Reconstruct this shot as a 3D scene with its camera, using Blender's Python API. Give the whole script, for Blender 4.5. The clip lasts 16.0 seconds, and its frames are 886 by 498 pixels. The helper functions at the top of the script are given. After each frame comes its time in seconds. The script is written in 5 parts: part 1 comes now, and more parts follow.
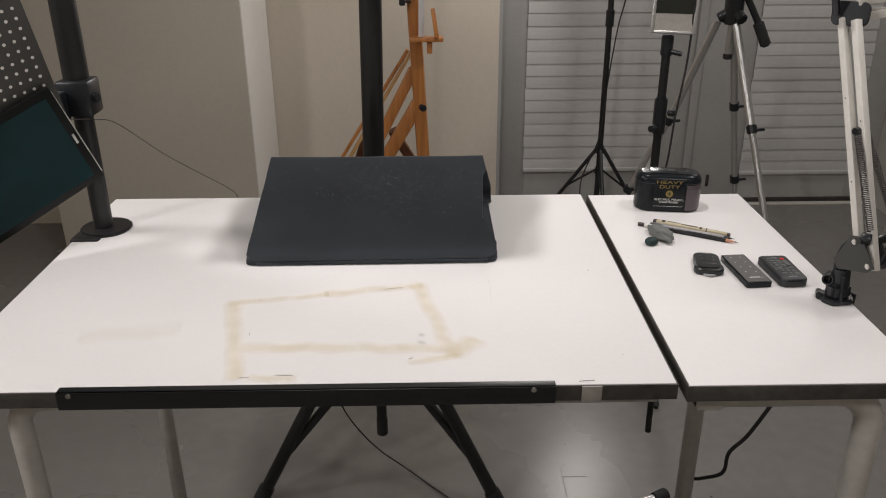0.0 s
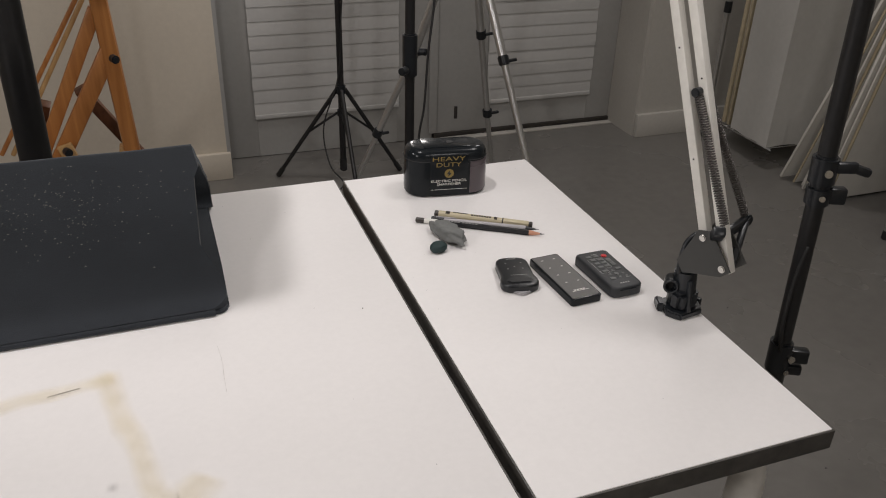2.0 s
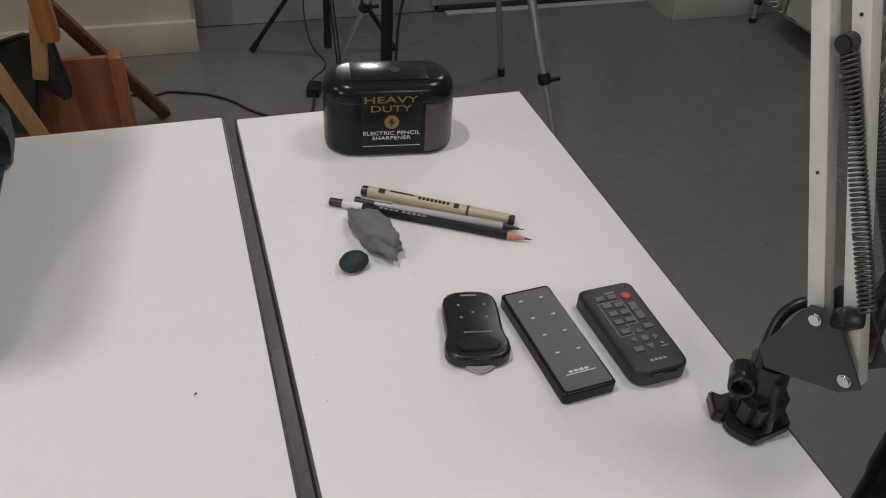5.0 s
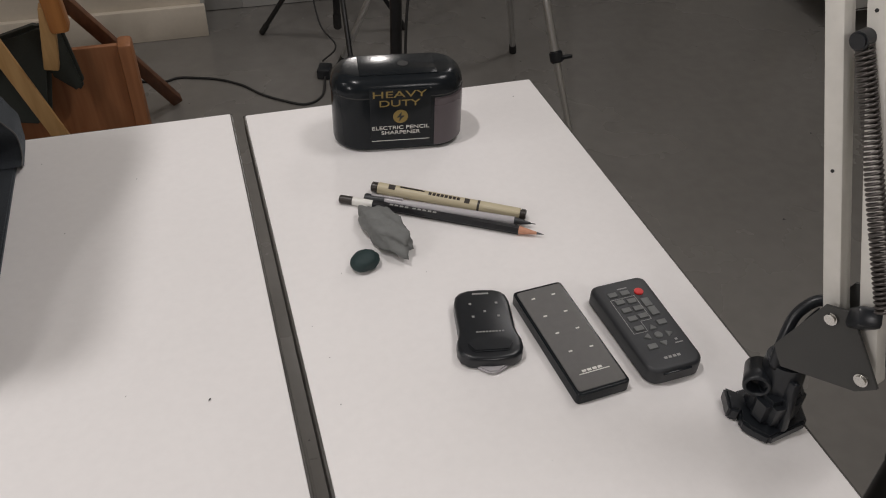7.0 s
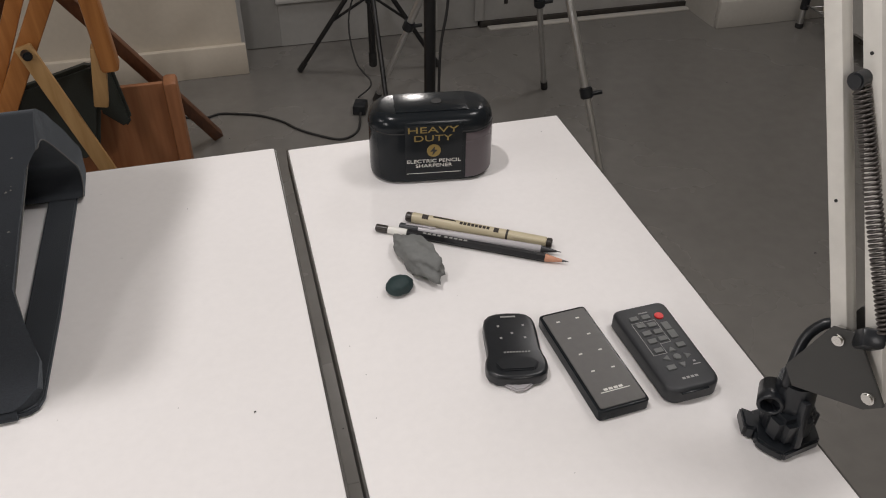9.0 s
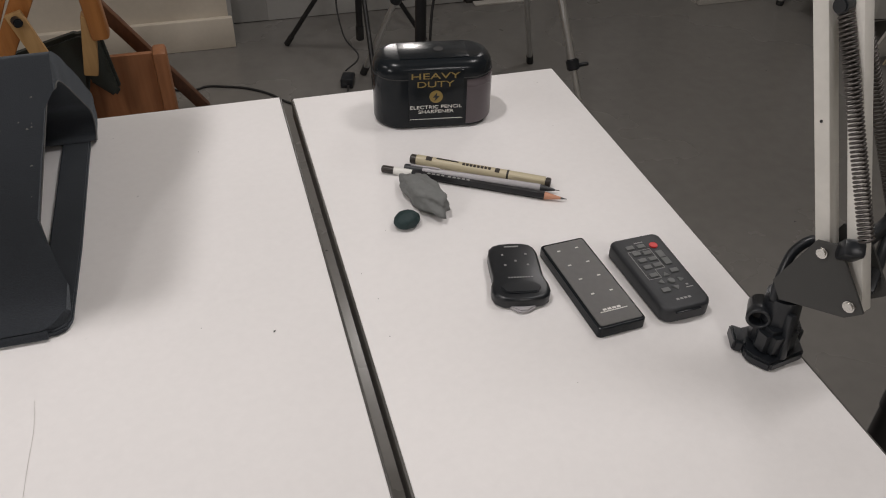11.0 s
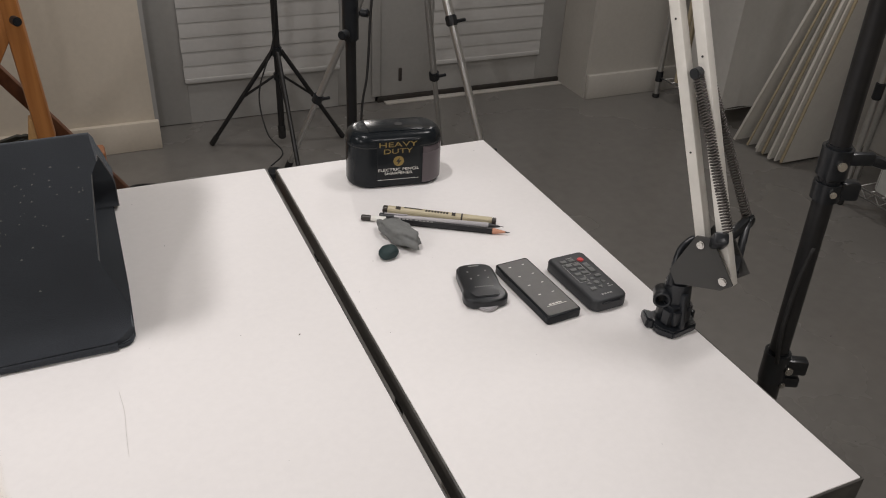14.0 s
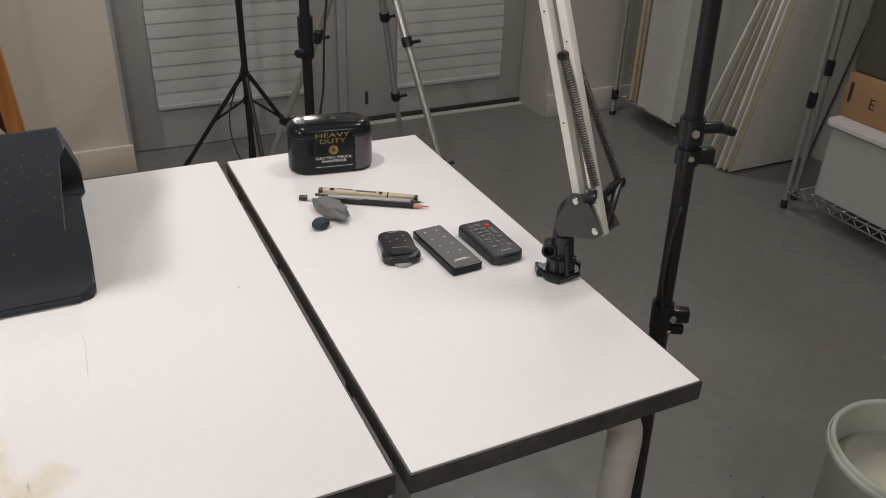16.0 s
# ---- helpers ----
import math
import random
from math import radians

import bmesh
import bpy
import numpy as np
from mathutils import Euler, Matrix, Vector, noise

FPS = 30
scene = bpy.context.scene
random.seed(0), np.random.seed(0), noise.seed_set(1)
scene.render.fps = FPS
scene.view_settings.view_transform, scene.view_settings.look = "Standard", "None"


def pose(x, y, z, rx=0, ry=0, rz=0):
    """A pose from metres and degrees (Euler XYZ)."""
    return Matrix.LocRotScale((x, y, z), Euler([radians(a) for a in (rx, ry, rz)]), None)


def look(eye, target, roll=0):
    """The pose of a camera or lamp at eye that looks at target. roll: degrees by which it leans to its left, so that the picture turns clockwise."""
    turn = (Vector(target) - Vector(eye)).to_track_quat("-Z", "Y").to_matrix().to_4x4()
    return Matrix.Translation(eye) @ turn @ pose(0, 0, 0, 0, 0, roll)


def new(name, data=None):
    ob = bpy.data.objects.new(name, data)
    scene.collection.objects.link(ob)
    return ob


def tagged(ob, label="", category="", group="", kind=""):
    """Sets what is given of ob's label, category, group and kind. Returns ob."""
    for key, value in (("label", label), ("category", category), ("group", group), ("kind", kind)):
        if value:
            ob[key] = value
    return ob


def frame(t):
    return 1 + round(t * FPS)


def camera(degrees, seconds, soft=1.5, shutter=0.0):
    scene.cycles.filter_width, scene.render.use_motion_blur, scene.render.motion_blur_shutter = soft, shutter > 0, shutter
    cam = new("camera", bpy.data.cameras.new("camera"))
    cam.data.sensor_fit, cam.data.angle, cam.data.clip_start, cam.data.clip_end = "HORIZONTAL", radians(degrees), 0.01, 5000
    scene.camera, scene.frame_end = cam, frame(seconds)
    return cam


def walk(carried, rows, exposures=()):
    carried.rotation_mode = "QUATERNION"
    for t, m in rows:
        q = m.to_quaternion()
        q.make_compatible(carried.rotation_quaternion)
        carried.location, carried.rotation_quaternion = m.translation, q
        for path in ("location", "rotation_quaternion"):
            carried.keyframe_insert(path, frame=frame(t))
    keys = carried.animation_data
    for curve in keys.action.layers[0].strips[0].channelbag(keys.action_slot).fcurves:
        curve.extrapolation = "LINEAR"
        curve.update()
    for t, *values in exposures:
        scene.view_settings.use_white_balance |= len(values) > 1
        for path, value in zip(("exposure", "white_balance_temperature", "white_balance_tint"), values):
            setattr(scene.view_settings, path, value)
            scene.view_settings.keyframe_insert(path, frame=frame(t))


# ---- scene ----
cam = camera(57.7, 16.0, soft=1.05)
PATH = [
    (0, (-0.312, -0.835, 1.447), (-0.283, 0.995, 0.64), -0.3),
    (0.5, (-0.356, -0.721, 1.437), (-0.194, 1.079, 0.58), 0.1),
    (1, (-0.375, -0.603, 1.426), (0.089, 1.109, 0.502), 0.7),
    (1.5, (-0.297, -0.489, 1.412), (0.326, 1.152, 0.454), 1.5),
    (2, (-0.247, -0.418, 1.396), (0.371, 1.221, 0.43), 1.7),
    (2.5, (-0.239, -0.33, 1.391), (0.382, 1.277, 0.376), 3.0),
    (3, (-0.234, -0.249, 1.37), (0.416, 1.29, 0.27), 4.1),
    (3.5, (-0.148, -0.112, 1.331), (0.455, 1.378, 0.141), 5.8),
    (4, (-0.082, -0.042, 1.309), (0.499, 1.44, 0.098), 5.6),
    (6.5, (-0.018, -0.042, 1.298), (0.47, 1.402, 0.004), 2.3),
    (7, (-0.025, -0.03, 1.312), (0.464, 1.414, 0.018), 2.2),
    (7.5, (-0.025, -0.041, 1.319), (0.45, 1.412, 0.03), 1.9),
    (8, (-0.026, -0.048, 1.322), (0.43, 1.424, 0.047), 1.4),
    (8.5, (-0.029, -0.055, 1.327), (0.41, 1.44, 0.074), 1.0),
    (9, (-0.034, -0.063, 1.332), (0.392, 1.455, 0.102), 0.6),
    (9.5, (-0.05, -0.071, 1.335), (0.38, 1.451, 0.11), 0.8),
    (10, (-0.075, -0.102, 1.326), (0.389, 1.382, 0.068), 1.5),
    (12.5, (-0.055, -0.114, 1.317), (0.41, 1.368, 0.057), 1.7),
    (13, (-0.082, -0.16, 1.332), (0.496, 1.335, 0.135), 2.1),
    (13.5, (-0.137, -0.211, 1.354), (0.535, 1.317, 0.251), 2.6),
    (14, (-0.198, -0.269, 1.369), (0.528, 1.269, 0.317), 3.0),
    (14.5, (-0.235, -0.308, 1.386), (0.515, 1.24, 0.366), 3.1),
    (15, (-0.215, -0.348, 1.395), (0.556, 1.214, 0.412), 2.6),
    (15.5, (-0.189, -0.376, 1.394), (0.58, 1.187, 0.411), 2.2),
    (16, (-0.192, -0.441, 1.375), (0.582, 1.119, 0.391), 2.0),
]
walk(cam, [(t, look(eye, target, roll)) for t, eye, target, roll in PATH],
     exposures=[(0, 0.10), (0.5, 0.03), (1, 0.0), (1.5, -0.03), (2, -0.06), (2.5, -0.1), (3, -0.2), (4, -0.28), (6.5, -0.36), (7, -0.24), (8, -0.13), (9, 0.0), (9.5, 0.05), (10, -0.16), (12.5, -0.18), (13.5, -0.03), (14.5, 0.06), (15.5, 0.15), (16, 0.13)])

# ---- world and lamps ----
world = bpy.data.worlds.new("night_room")
world.use_nodes = True
scene.world = world
world.node_tree.nodes["Background"].inputs[0].default_value = (0.02, 0.022, 0.03, 1)
world.node_tree.nodes["Background"].inputs[1].default_value = 0.5


def area_lamp(name, eye, target, size, watts, colour):
    data = bpy.data.lights.new(name, "AREA")
    data.shape, data.size, data.energy, data.color = "DISK", size, watts, colour
    ob = new(name, data)
    ob.matrix_world = look(eye, target)
    return ob


WARM = (1.0, 0.952, 0.94)
area_lamp("downlight", (-0.42, 0.46, 2.62), (-0.42, 0.461, 0.0), 0.08, 11.4, WARM)
area_lamp("lamp_left_of_table", (-1.5, 0.60, 1.95), (-0.2, 0.35, 0.89), 0.20, 4.4, WARM)
area_lamp("lamp_right_of_table", (0.92, 0.50, 2.6), (0.2, 0.30, 0.89), 0.46, 9.4, WARM)
area_lamp("panel_on_stand", (0.45, 2.60, 1.5), (-1.0, 1.6, 1.1), 0.22, 6.6, (1.0, 0.94, 0.90))
area_lamp("ceiling_lamp", (1.6, 2.2, 2.66), (1.6, 2.21, 0.0), 0.45, 10.2, WARM)
area_lamp("lamp_by_the_camera", (-2.0, -0.62, 1.95), (0.0, 0.3, 0.89), 0.30, 11.0, WARM)
area_lamp("ceiling_lamp_rear", (0.3, -1.7, 2.66), (0.3, -1.69, 0.0), 0.6, 13, WARM)

# ---- materials ----


def material(name, colour, rough=0.5, metal=0.0, vary=0.12, grain=40.0, bump=0.0, coat=0.0, wear=3.0, per_piece=0.0, spec=0.5):
    """A principled surface whose colour wavers at two scales, with a fine relief."""
    m = bpy.data.materials.new(name)
    m.use_nodes = True
    n, l = m.node_tree.nodes, m.node_tree.links
    bsdf = n["Principled BSDF"]
    co = n.new("ShaderNodeTexCoord")
    fine, wide = n.new("ShaderNodeTexNoise"), n.new("ShaderNodeTexNoise")
    fine.inputs["Scale"].default_value, wide.inputs["Scale"].default_value = grain, wear
    fine.inputs["Detail"].default_value, wide.inputs["Detail"].default_value = 4, 5
    l.new(co.outputs["Object"], fine.inputs["Vector"])
    l.new(co.outputs["Object"], wide.inputs["Vector"])
    add = n.new("ShaderNodeMath")
    add.operation = "ADD"
    l.new(fine.outputs["Fac"], add.inputs[0])
    l.new(wide.outputs["Fac"], add.inputs[1])
    rng = n.new("ShaderNodeMapRange")
    rng.inputs["From Min"].default_value, rng.inputs["From Max"].default_value = 0.6, 1.4
    rng.inputs["To Min"].default_value, rng.inputs["To Max"].default_value = 1 - vary, 1 + vary
    l.new(add.outputs[0], rng.inputs["Value"])
    last = rng.outputs[0]
    if per_piece:
        info, mul = n.new("ShaderNodeObjectInfo"), n.new("ShaderNodeMath")
        span = n.new("ShaderNodeMapRange")
        span.inputs["To Min"].default_value, span.inputs["To Max"].default_value = 1 - per_piece, 1 + per_piece
        l.new(info.outputs["Random"], span.inputs["Value"])
        mul.operation = "MULTIPLY"
        l.new(last, mul.inputs[0])
        l.new(span.outputs[0], mul.inputs[1])
        last = mul.outputs[0]
    mix = n.new("ShaderNodeVectorMath")
    mix.operation = "SCALE"
    mix.inputs[0].default_value = colour
    l.new(last, mix.inputs["Scale"])
    l.new(mix.outputs[0], bsdf.inputs["Base Color"])
    rr = n.new("ShaderNodeMapRange")
    rr.inputs["To Min"].default_value, rr.inputs["To Max"].default_value = max(0.02, rough - 0.08), min(1, rough + 0.08)
    l.new(wide.outputs["Fac"], rr.inputs["Value"])
    l.new(rr.outputs[0], bsdf.inputs["Roughness"])
    bsdf.inputs["Metallic"].default_value = metal
    bsdf.inputs["Coat Weight"].default_value = coat
    bsdf.inputs["Specular IOR Level"].default_value = spec
    if bump:
        b = n.new("ShaderNodeBump")
        b.inputs["Strength"].default_value, b.inputs["Distance"].default_value = bump, 0.002
        l.new(fine.outputs["Fac"], b.inputs["Height"])
        l.new(b.outputs[0], bsdf.inputs["Normal"])
    return m


def wood(name, colour, dark, scale=(60, 60, 4), rough=0.5):
    """Wood with a grain drawn out along z."""
    m = material(name, colour, rough, vary=0.1, grain=80, bump=0.1)
    n, l = m.node_tree.nodes, m.node_tree.links
    bsdf = n["Principled BSDF"]
    co, mp, tex, ramp = n.new("ShaderNodeTexCoord"), n.new("ShaderNodeMapping"), n.new("ShaderNodeTexNoise"), n.new("ShaderNodeValToRGB")
    mp.inputs["Scale"].default_value = scale
    tex.inputs["Scale"].default_value, tex.inputs["Detail"].default_value = 1.0, 5
    ramp.color_ramp.elements[0].position, ramp.color_ramp.elements[1].position = 0.3, 0.7
    ramp.color_ramp.elements[0].color, ramp.color_ramp.elements[1].color = (*dark, 1), (*colour, 1)
    l.new(co.outputs["Object"], mp.inputs["Vector"])
    l.new(mp.outputs[0], tex.inputs["Vector"])
    l.new(tex.outputs["Fac"], ramp.inputs[0])
    l.new(ramp.outputs[0], bsdf.inputs["Base Color"])
    return m


def stain(name, colour, weight):
    """A thin residue: a stain that fades out through a noise."""
    m = material(name, colour, 0.6, vary=0.1)
    n, l = m.node_tree.nodes, m.node_tree.links
    clear, mix, tex, rng, co = (n.new("ShaderNode" + k) for k in ("BsdfTransparent", "MixShader", "TexNoise", "MapRange", "TexCoord"))
    tex.inputs["Scale"].default_value, tex.inputs["Detail"].default_value = 35, 4
    rng.inputs["From Min"].default_value, rng.inputs["From Max"].default_value = 0.3, 0.65
    rng.inputs["To Min"].default_value, rng.inputs["To Max"].default_value = 0.5 * weight, weight
    l.new(co.outputs["Object"], tex.inputs["Vector"])
    l.new(tex.outputs["Fac"], rng.inputs["Value"])
    fade, mul = n.new("ShaderNodeAttribute"), n.new("ShaderNodeMath")
    fade.attribute_name, mul.operation = "fade", "MULTIPLY"
    l.new(rng.outputs[0], mul.inputs[0])
    l.new(fade.outputs["Fac"], mul.inputs[1])
    l.new(mul.outputs[0], mix.inputs[0])
    l.new(clear.outputs[0], mix.inputs[1])
    l.new(n["Principled BSDF"].outputs[0], mix.inputs[2])
    l.new(mix.outputs[0], n["Material Output"].inputs["Surface"])
    return m


def glassy(name, colour, rough, weight):
    m = material(name, colour, rough, vary=0.04)
    b = m.node_tree.nodes["Principled BSDF"]
    b.inputs["Transmission Weight"].default_value = weight
    b.inputs["IOR"].default_value = 1.3
    return m


LAMINATE = material("white_laminate", (0.80, 0.78, 0.77), 0.60, vary=0.025, grain=160, bump=0.02, wear=5, spec=0.3)
EDGE = material("worn_black_edge_band", (0.06, 0.056, 0.05), 0.45, vary=0.45, grain=90, bump=0.1, wear=14)
BRACKET = material("grey_bracket_plate", (0.045, 0.045, 0.043), 0.5, vary=0.12)
STEEL_BLACK = material("black_painted_steel", (0.012, 0.012, 0.013), 0.4, vary=0.3, grain=120, bump=0.03)
PIPE_WHITE = material("white_painted_pipe", (0.56, 0.54, 0.50), 0.35, vary=0.12, grain=70, bump=0.03, wear=9)
PLASTIC_BLACK = material("black_plastic", (0.0115, 0.0135, 0.0165), 0.32, vary=0.25, grain=200)
GLOSS_BLACK = material("glossy_black_plastic", (0.010, 0.0125, 0.015), 0.21, vary=0.1, grain=200, spec=0.24)
SMOKE = material("smoked_plastic", (0.095, 0.076, 0.084), 0.28, vary=0.15)
RUBBER = material("black_rubber", (0.02, 0.02, 0.02), 0.7, vary=0.3, bump=0.1)
FELT = material("black_fabric", (0.031, 0.0345, 0.0405), 0.95, vary=0.5, grain=1100, bump=0.35, wear=7, spec=0.2)
FELT.node_tree.nodes["Principled BSDF"].inputs["Sheen Weight"].default_value = 0.22
FELT.node_tree.nodes["Principled BSDF"].inputs["Sheen Roughness"].default_value = 0.5
FELT.node_tree.nodes["Principled BSDF"].inputs["Sheen Tint"].default_value = (0.8, 0.9, 1.0, 1)
LINT = material("pale_lint", (0.18, 0.175, 0.155), 0.9)
FLOOR = material("grey_sealed_floor", (0.188, 0.180, 0.168), 0.27, vary=0.10, grain=22, bump=0.02, wear=1.6)
JOINT = material("floor_joint", (0.165, 0.158, 0.147), 0.35)
WALL = material("cream_wall_paint", (0.60, 0.545, 0.46), 0.75, vary=0.05, grain=60, bump=0.08, wear=1.5)
WALL_GREY = material("pale_grey_wall_paint", (0.50, 0.48, 0.44), 0.75, vary=0.05, grain=60, bump=0.08, wear=1.5)
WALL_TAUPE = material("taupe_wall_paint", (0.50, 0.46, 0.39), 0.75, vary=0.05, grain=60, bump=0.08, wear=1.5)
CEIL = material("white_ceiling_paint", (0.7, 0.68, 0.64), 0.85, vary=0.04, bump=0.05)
DOORPAINT = material("grey_door_paint", (0.38, 0.375, 0.36), 0.5, vary=0.06, grain=50, bump=0.03)
JAMB = material("grey_jamb_paint", (0.34, 0.34, 0.335), 0.55, vary=0.05, grain=50, bump=0.03)
BLIND = material("white_blind_slat", (0.53, 0.525, 0.51), 0.45, vary=0.05, per_piece=0.06)
SILL = material("dark_door_threshold", (0.03, 0.026, 0.022), 0.6, vary=0.3)
OAK = wood("orange_varnished_beech", (0.52, 0.22, 0.065), (0.34, 0.125, 0.032), rough=0.38)
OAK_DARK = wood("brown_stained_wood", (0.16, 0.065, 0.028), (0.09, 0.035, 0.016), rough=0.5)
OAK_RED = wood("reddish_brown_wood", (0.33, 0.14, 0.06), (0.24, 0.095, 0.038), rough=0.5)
OAK_PALE = wood("pale_beech", (0.55, 0.34, 0.15), (0.42, 0.24, 0.09), rough=0.45)
CHROME = material("silver_aluminium", (0.58, 0.58, 0.57), 0.32, metal=0.9, vary=0.08, grain=100)
SCREW = material("zinc_screw", (0.6, 0.59, 0.56), 0.25, metal=1.0, vary=0.1)
ARM_WHITE = material("cream_enamelled_arm", (0.78, 0.76, 0.71), 0.35, vary=0.07, grain=120, wear=20)
SPRING = material("spring_steel", (0.11, 0.10, 0.095), 0.4, metal=0.8, vary=0.2)
GREYPLASTIC = material("dark_grey_plastic", (0.022, 0.024, 0.027), 0.45, vary=0.15, grain=150, bump=0.04)
BRUSHED = material("grey_brushed_face", (0.115, 0.112, 0.108), 0.45, metal=0.1, vary=0.1, grain=180)
KEY = material("grey_rubber_key", (0.13, 0.135, 0.132), 0.55, vary=0.15)
RED = material("red_button", (0.55, 0.02, 0.02), 0.4, vary=0.05)
PRINT_AND_HOLES = material("white_print_and_hole_light", (0.75, 0.74, 0.70), 0.5, vary=0.05)
PRINT_GREY = material("grey_print", (0.30, 0.30, 0.29), 0.5, vary=0.05)
GOLD = material("gold_print", (0.30, 0.215, 0.065), 0.4, metal=0.3, vary=0.1)
PUTTY = material("grey_kneaded_eraser", (0.16, 0.165, 0.16), 0.8, vary=0.18, grain=130, bump=0.5, wear=40)
STONE = material("dark_green_putty", (0.012, 0.032, 0.033), 0.65, vary=0.2, grain=150, bump=0.3)
PENCIL = material("black_lacquer", (0.01, 0.01, 0.012), 0.42, vary=0.1)
CEDAR = material("bare_cedar", (0.55, 0.27, 0.17), 0.65, vary=0.15, grain=300)
GRAPHITE = material("graphite", (0.05, 0.05, 0.055), 0.35, metal=0.3)
PENBODY = material("beige_pen_barrel", (0.50, 0.44, 0.30), 0.4, vary=0.05)
PENCAP = material("dark_brown_pen_end", (0.03, 0.024, 0.02), 0.35, vary=0.1)
CLEAR = glassy("clear_plastic", (0.62, 0.60, 0.62), 0.2, 0.35)
SCREEN = material("switched_off_screen", (0.003, 0.026, 0.031), 0.25, vary=0.5, grain=6, wear=9, spec=0.15)
PLATE = material("dark_grey_plate", (0.055, 0.053, 0.048), 0.6, vary=0.15)
BEZEL = material("black_glass_bezel", (0.006, 0.007, 0.007), 0.35, vary=0.1, spec=0.25)
SPECK = material("dark_speck", (0.03, 0.03, 0.03), 0.8)
OLIVE = material("dark_olive_plastic", (0.075, 0.078, 0.055), 0.45, vary=0.12)
CARD = material("brown_cardboard", (0.33, 0.20, 0.10), 0.8, vary=0.1, grain=60, bump=0.1)
BIN = glassy("translucent_storage_plastic", (0.72, 0.73, 0.70), 0.45, 0.45)
FOAM = material("white_foam_board", (0.70, 0.68, 0.63), 0.7, vary=0.05, per_piece=0.12)
FOAM_EDGE = material("yellowed_board_edge", (0.44, 0.375, 0.255), 0.8, vary=0.15, per_piece=0.3)
DRAPE = material("grey_white_drape", (0.50, 0.49, 0.465), 0.8, vary=0.06)
TAPE = material("grey_tape", (0.33, 0.31, 0.28), 0.6, vary=0.15, grain=90)
RESIDUE = stain("yellow_tape_residue", (0.86, 0.74, 0.47), 0.31)
FAINT = stain("faint_yellow_stain", (0.86, 0.78, 0.55), 0.10)
SMUDGE = stain("grey_smudge", (0.42, 0.41, 0.41), 0.35)
BUCKETMAT = glassy("milky_bucket_plastic", (0.62, 0.64, 0.58), 0.4, 0.35)
MILK = material("cloudy_water", (0.55, 0.53, 0.44), 0.2, vary=0.06, wear=6)
CUSHION = material("dark_green_vinyl", (0.028, 0.034, 0.03), 0.5, vary=0.2, grain=200, bump=0.2)
WHITEPANEL = material("white_panel", (0.62, 0.61, 0.6), 0.4, vary=0.04)
GLASS = material("dark_window_glass", (0.01, 0.011, 0.013), 0.05, vary=0.1)
MIRROR = material("dark_mirror_film", (0.10, 0.11, 0.10), 0.08, metal=0.8, vary=0.1)

# ---- building blocks ----


def thing(name, base, label, category, group="", kind=""):
    ob = new(name)
    ob.location = base
    ob.empty_display_size = 0.05
    return tagged(ob, label, category, group, kind)


def part(name, bm, mat, parent=None, label="", smooth=True):
    """Links a bmesh, built in world metres, as one mesh object, under a thing or a part."""
    me = bpy.data.meshes.new(name)
    if smooth:
        for f in bm.faces:
            f.smooth = True
        for e in bm.edges:
            e.smooth = not (len(e.link_faces) == 2 and e.calc_face_angle(0) > 0.6)
    bm.to_mesh(me)
    bm.free()
    me.materials.append(mat)
    ob = new(name, me)
    if parent:
        ob.parent = parent
        if parent.type == "EMPTY":
            ob.matrix_parent_inverse = Matrix.Translation(-parent.location)
    if label:
        ob["label"] = label
    return ob


def solid(name, bm, mat, label, category, group="", kind=""):
    """A thing that is one mesh."""
    return tagged(part(name, bm, mat), label, category, group, kind)


def box(x0, x1, y0, y1, z0, z1, bevel=0.0, m=None, segments=2):
    bm = bmesh.new()
    bmesh.ops.create_cube(bm, size=1)
    for v in bm.verts:
        v.co = Vector((x0 + (v.co.x + 0.5) * (x1 - x0), y0 + (v.co.y + 0.5) * (y1 - y0), z0 + (v.co.z + 0.5) * (z1 - z0)))
    if bevel:
        bmesh.ops.bevel(bm, geom=bm.edges[:], offset=bevel, segments=segments, profile=0.5, affect="EDGES")
    if m:
        bm.transform(m)
    return bm


def beam(a, b, w, h, bevel=0.002, up=(0, 0, 1), over=0.0):
    """A squared bar from a to b, w across and h along up."""
    a, b = Vector(a), Vector(b)
    z = (b - a).normalized()
    x = Vector(up).cross(z).normalized()
    y = z.cross(x)
    m = Matrix((x, y, z)).transposed().to_4x4()
    m.translation = a
    return box(-w / 2, w / 2, -h / 2, h / 2, -over, (b - a).length + over, bevel, m)


def rod(a, b, r, r2=None, sides=20, bevel=0.0):
    a, b = Vector(a), Vector(b)
    bm = bmesh.new()
    bmesh.ops.create_cone(bm, cap_ends=True, segments=sides, radius1=r, radius2=r if r2 is None else r2, depth=(b - a).length)
    if bevel:
        rims = [e for e in bm.edges if any(len(f.verts) > 4 for f in e.link_faces)]
        bmesh.ops.bevel(bm, geom=rims, offset=bevel, segments=2, affect="EDGES")
    bm.transform(Matrix.Translation((a + b) / 2) @ (b - a).to_track_quat("Z", "Y").to_matrix().to_4x4())
    return bm


def smooth_path(points, steps=8):
    """A Catmull-Rom line through the points."""
    p = [Vector(q) for q in points]
    p = [2 * p[0] - p[1], *p, 2 * p[-1] - p[-2]]
    out = []
    for i in range(1, len(p) - 2):
        for k in range(steps):
            t = k / steps
            a, b, c, d = p[i - 1:i + 3]
            out.append(0.5 * (2 * b + (c - a) * t + (2 * a - 5 * b + 4 * c - d) * t * t + (3 * b - a - 3 * c + d) * t ** 3))
    return out + [p[-2]]


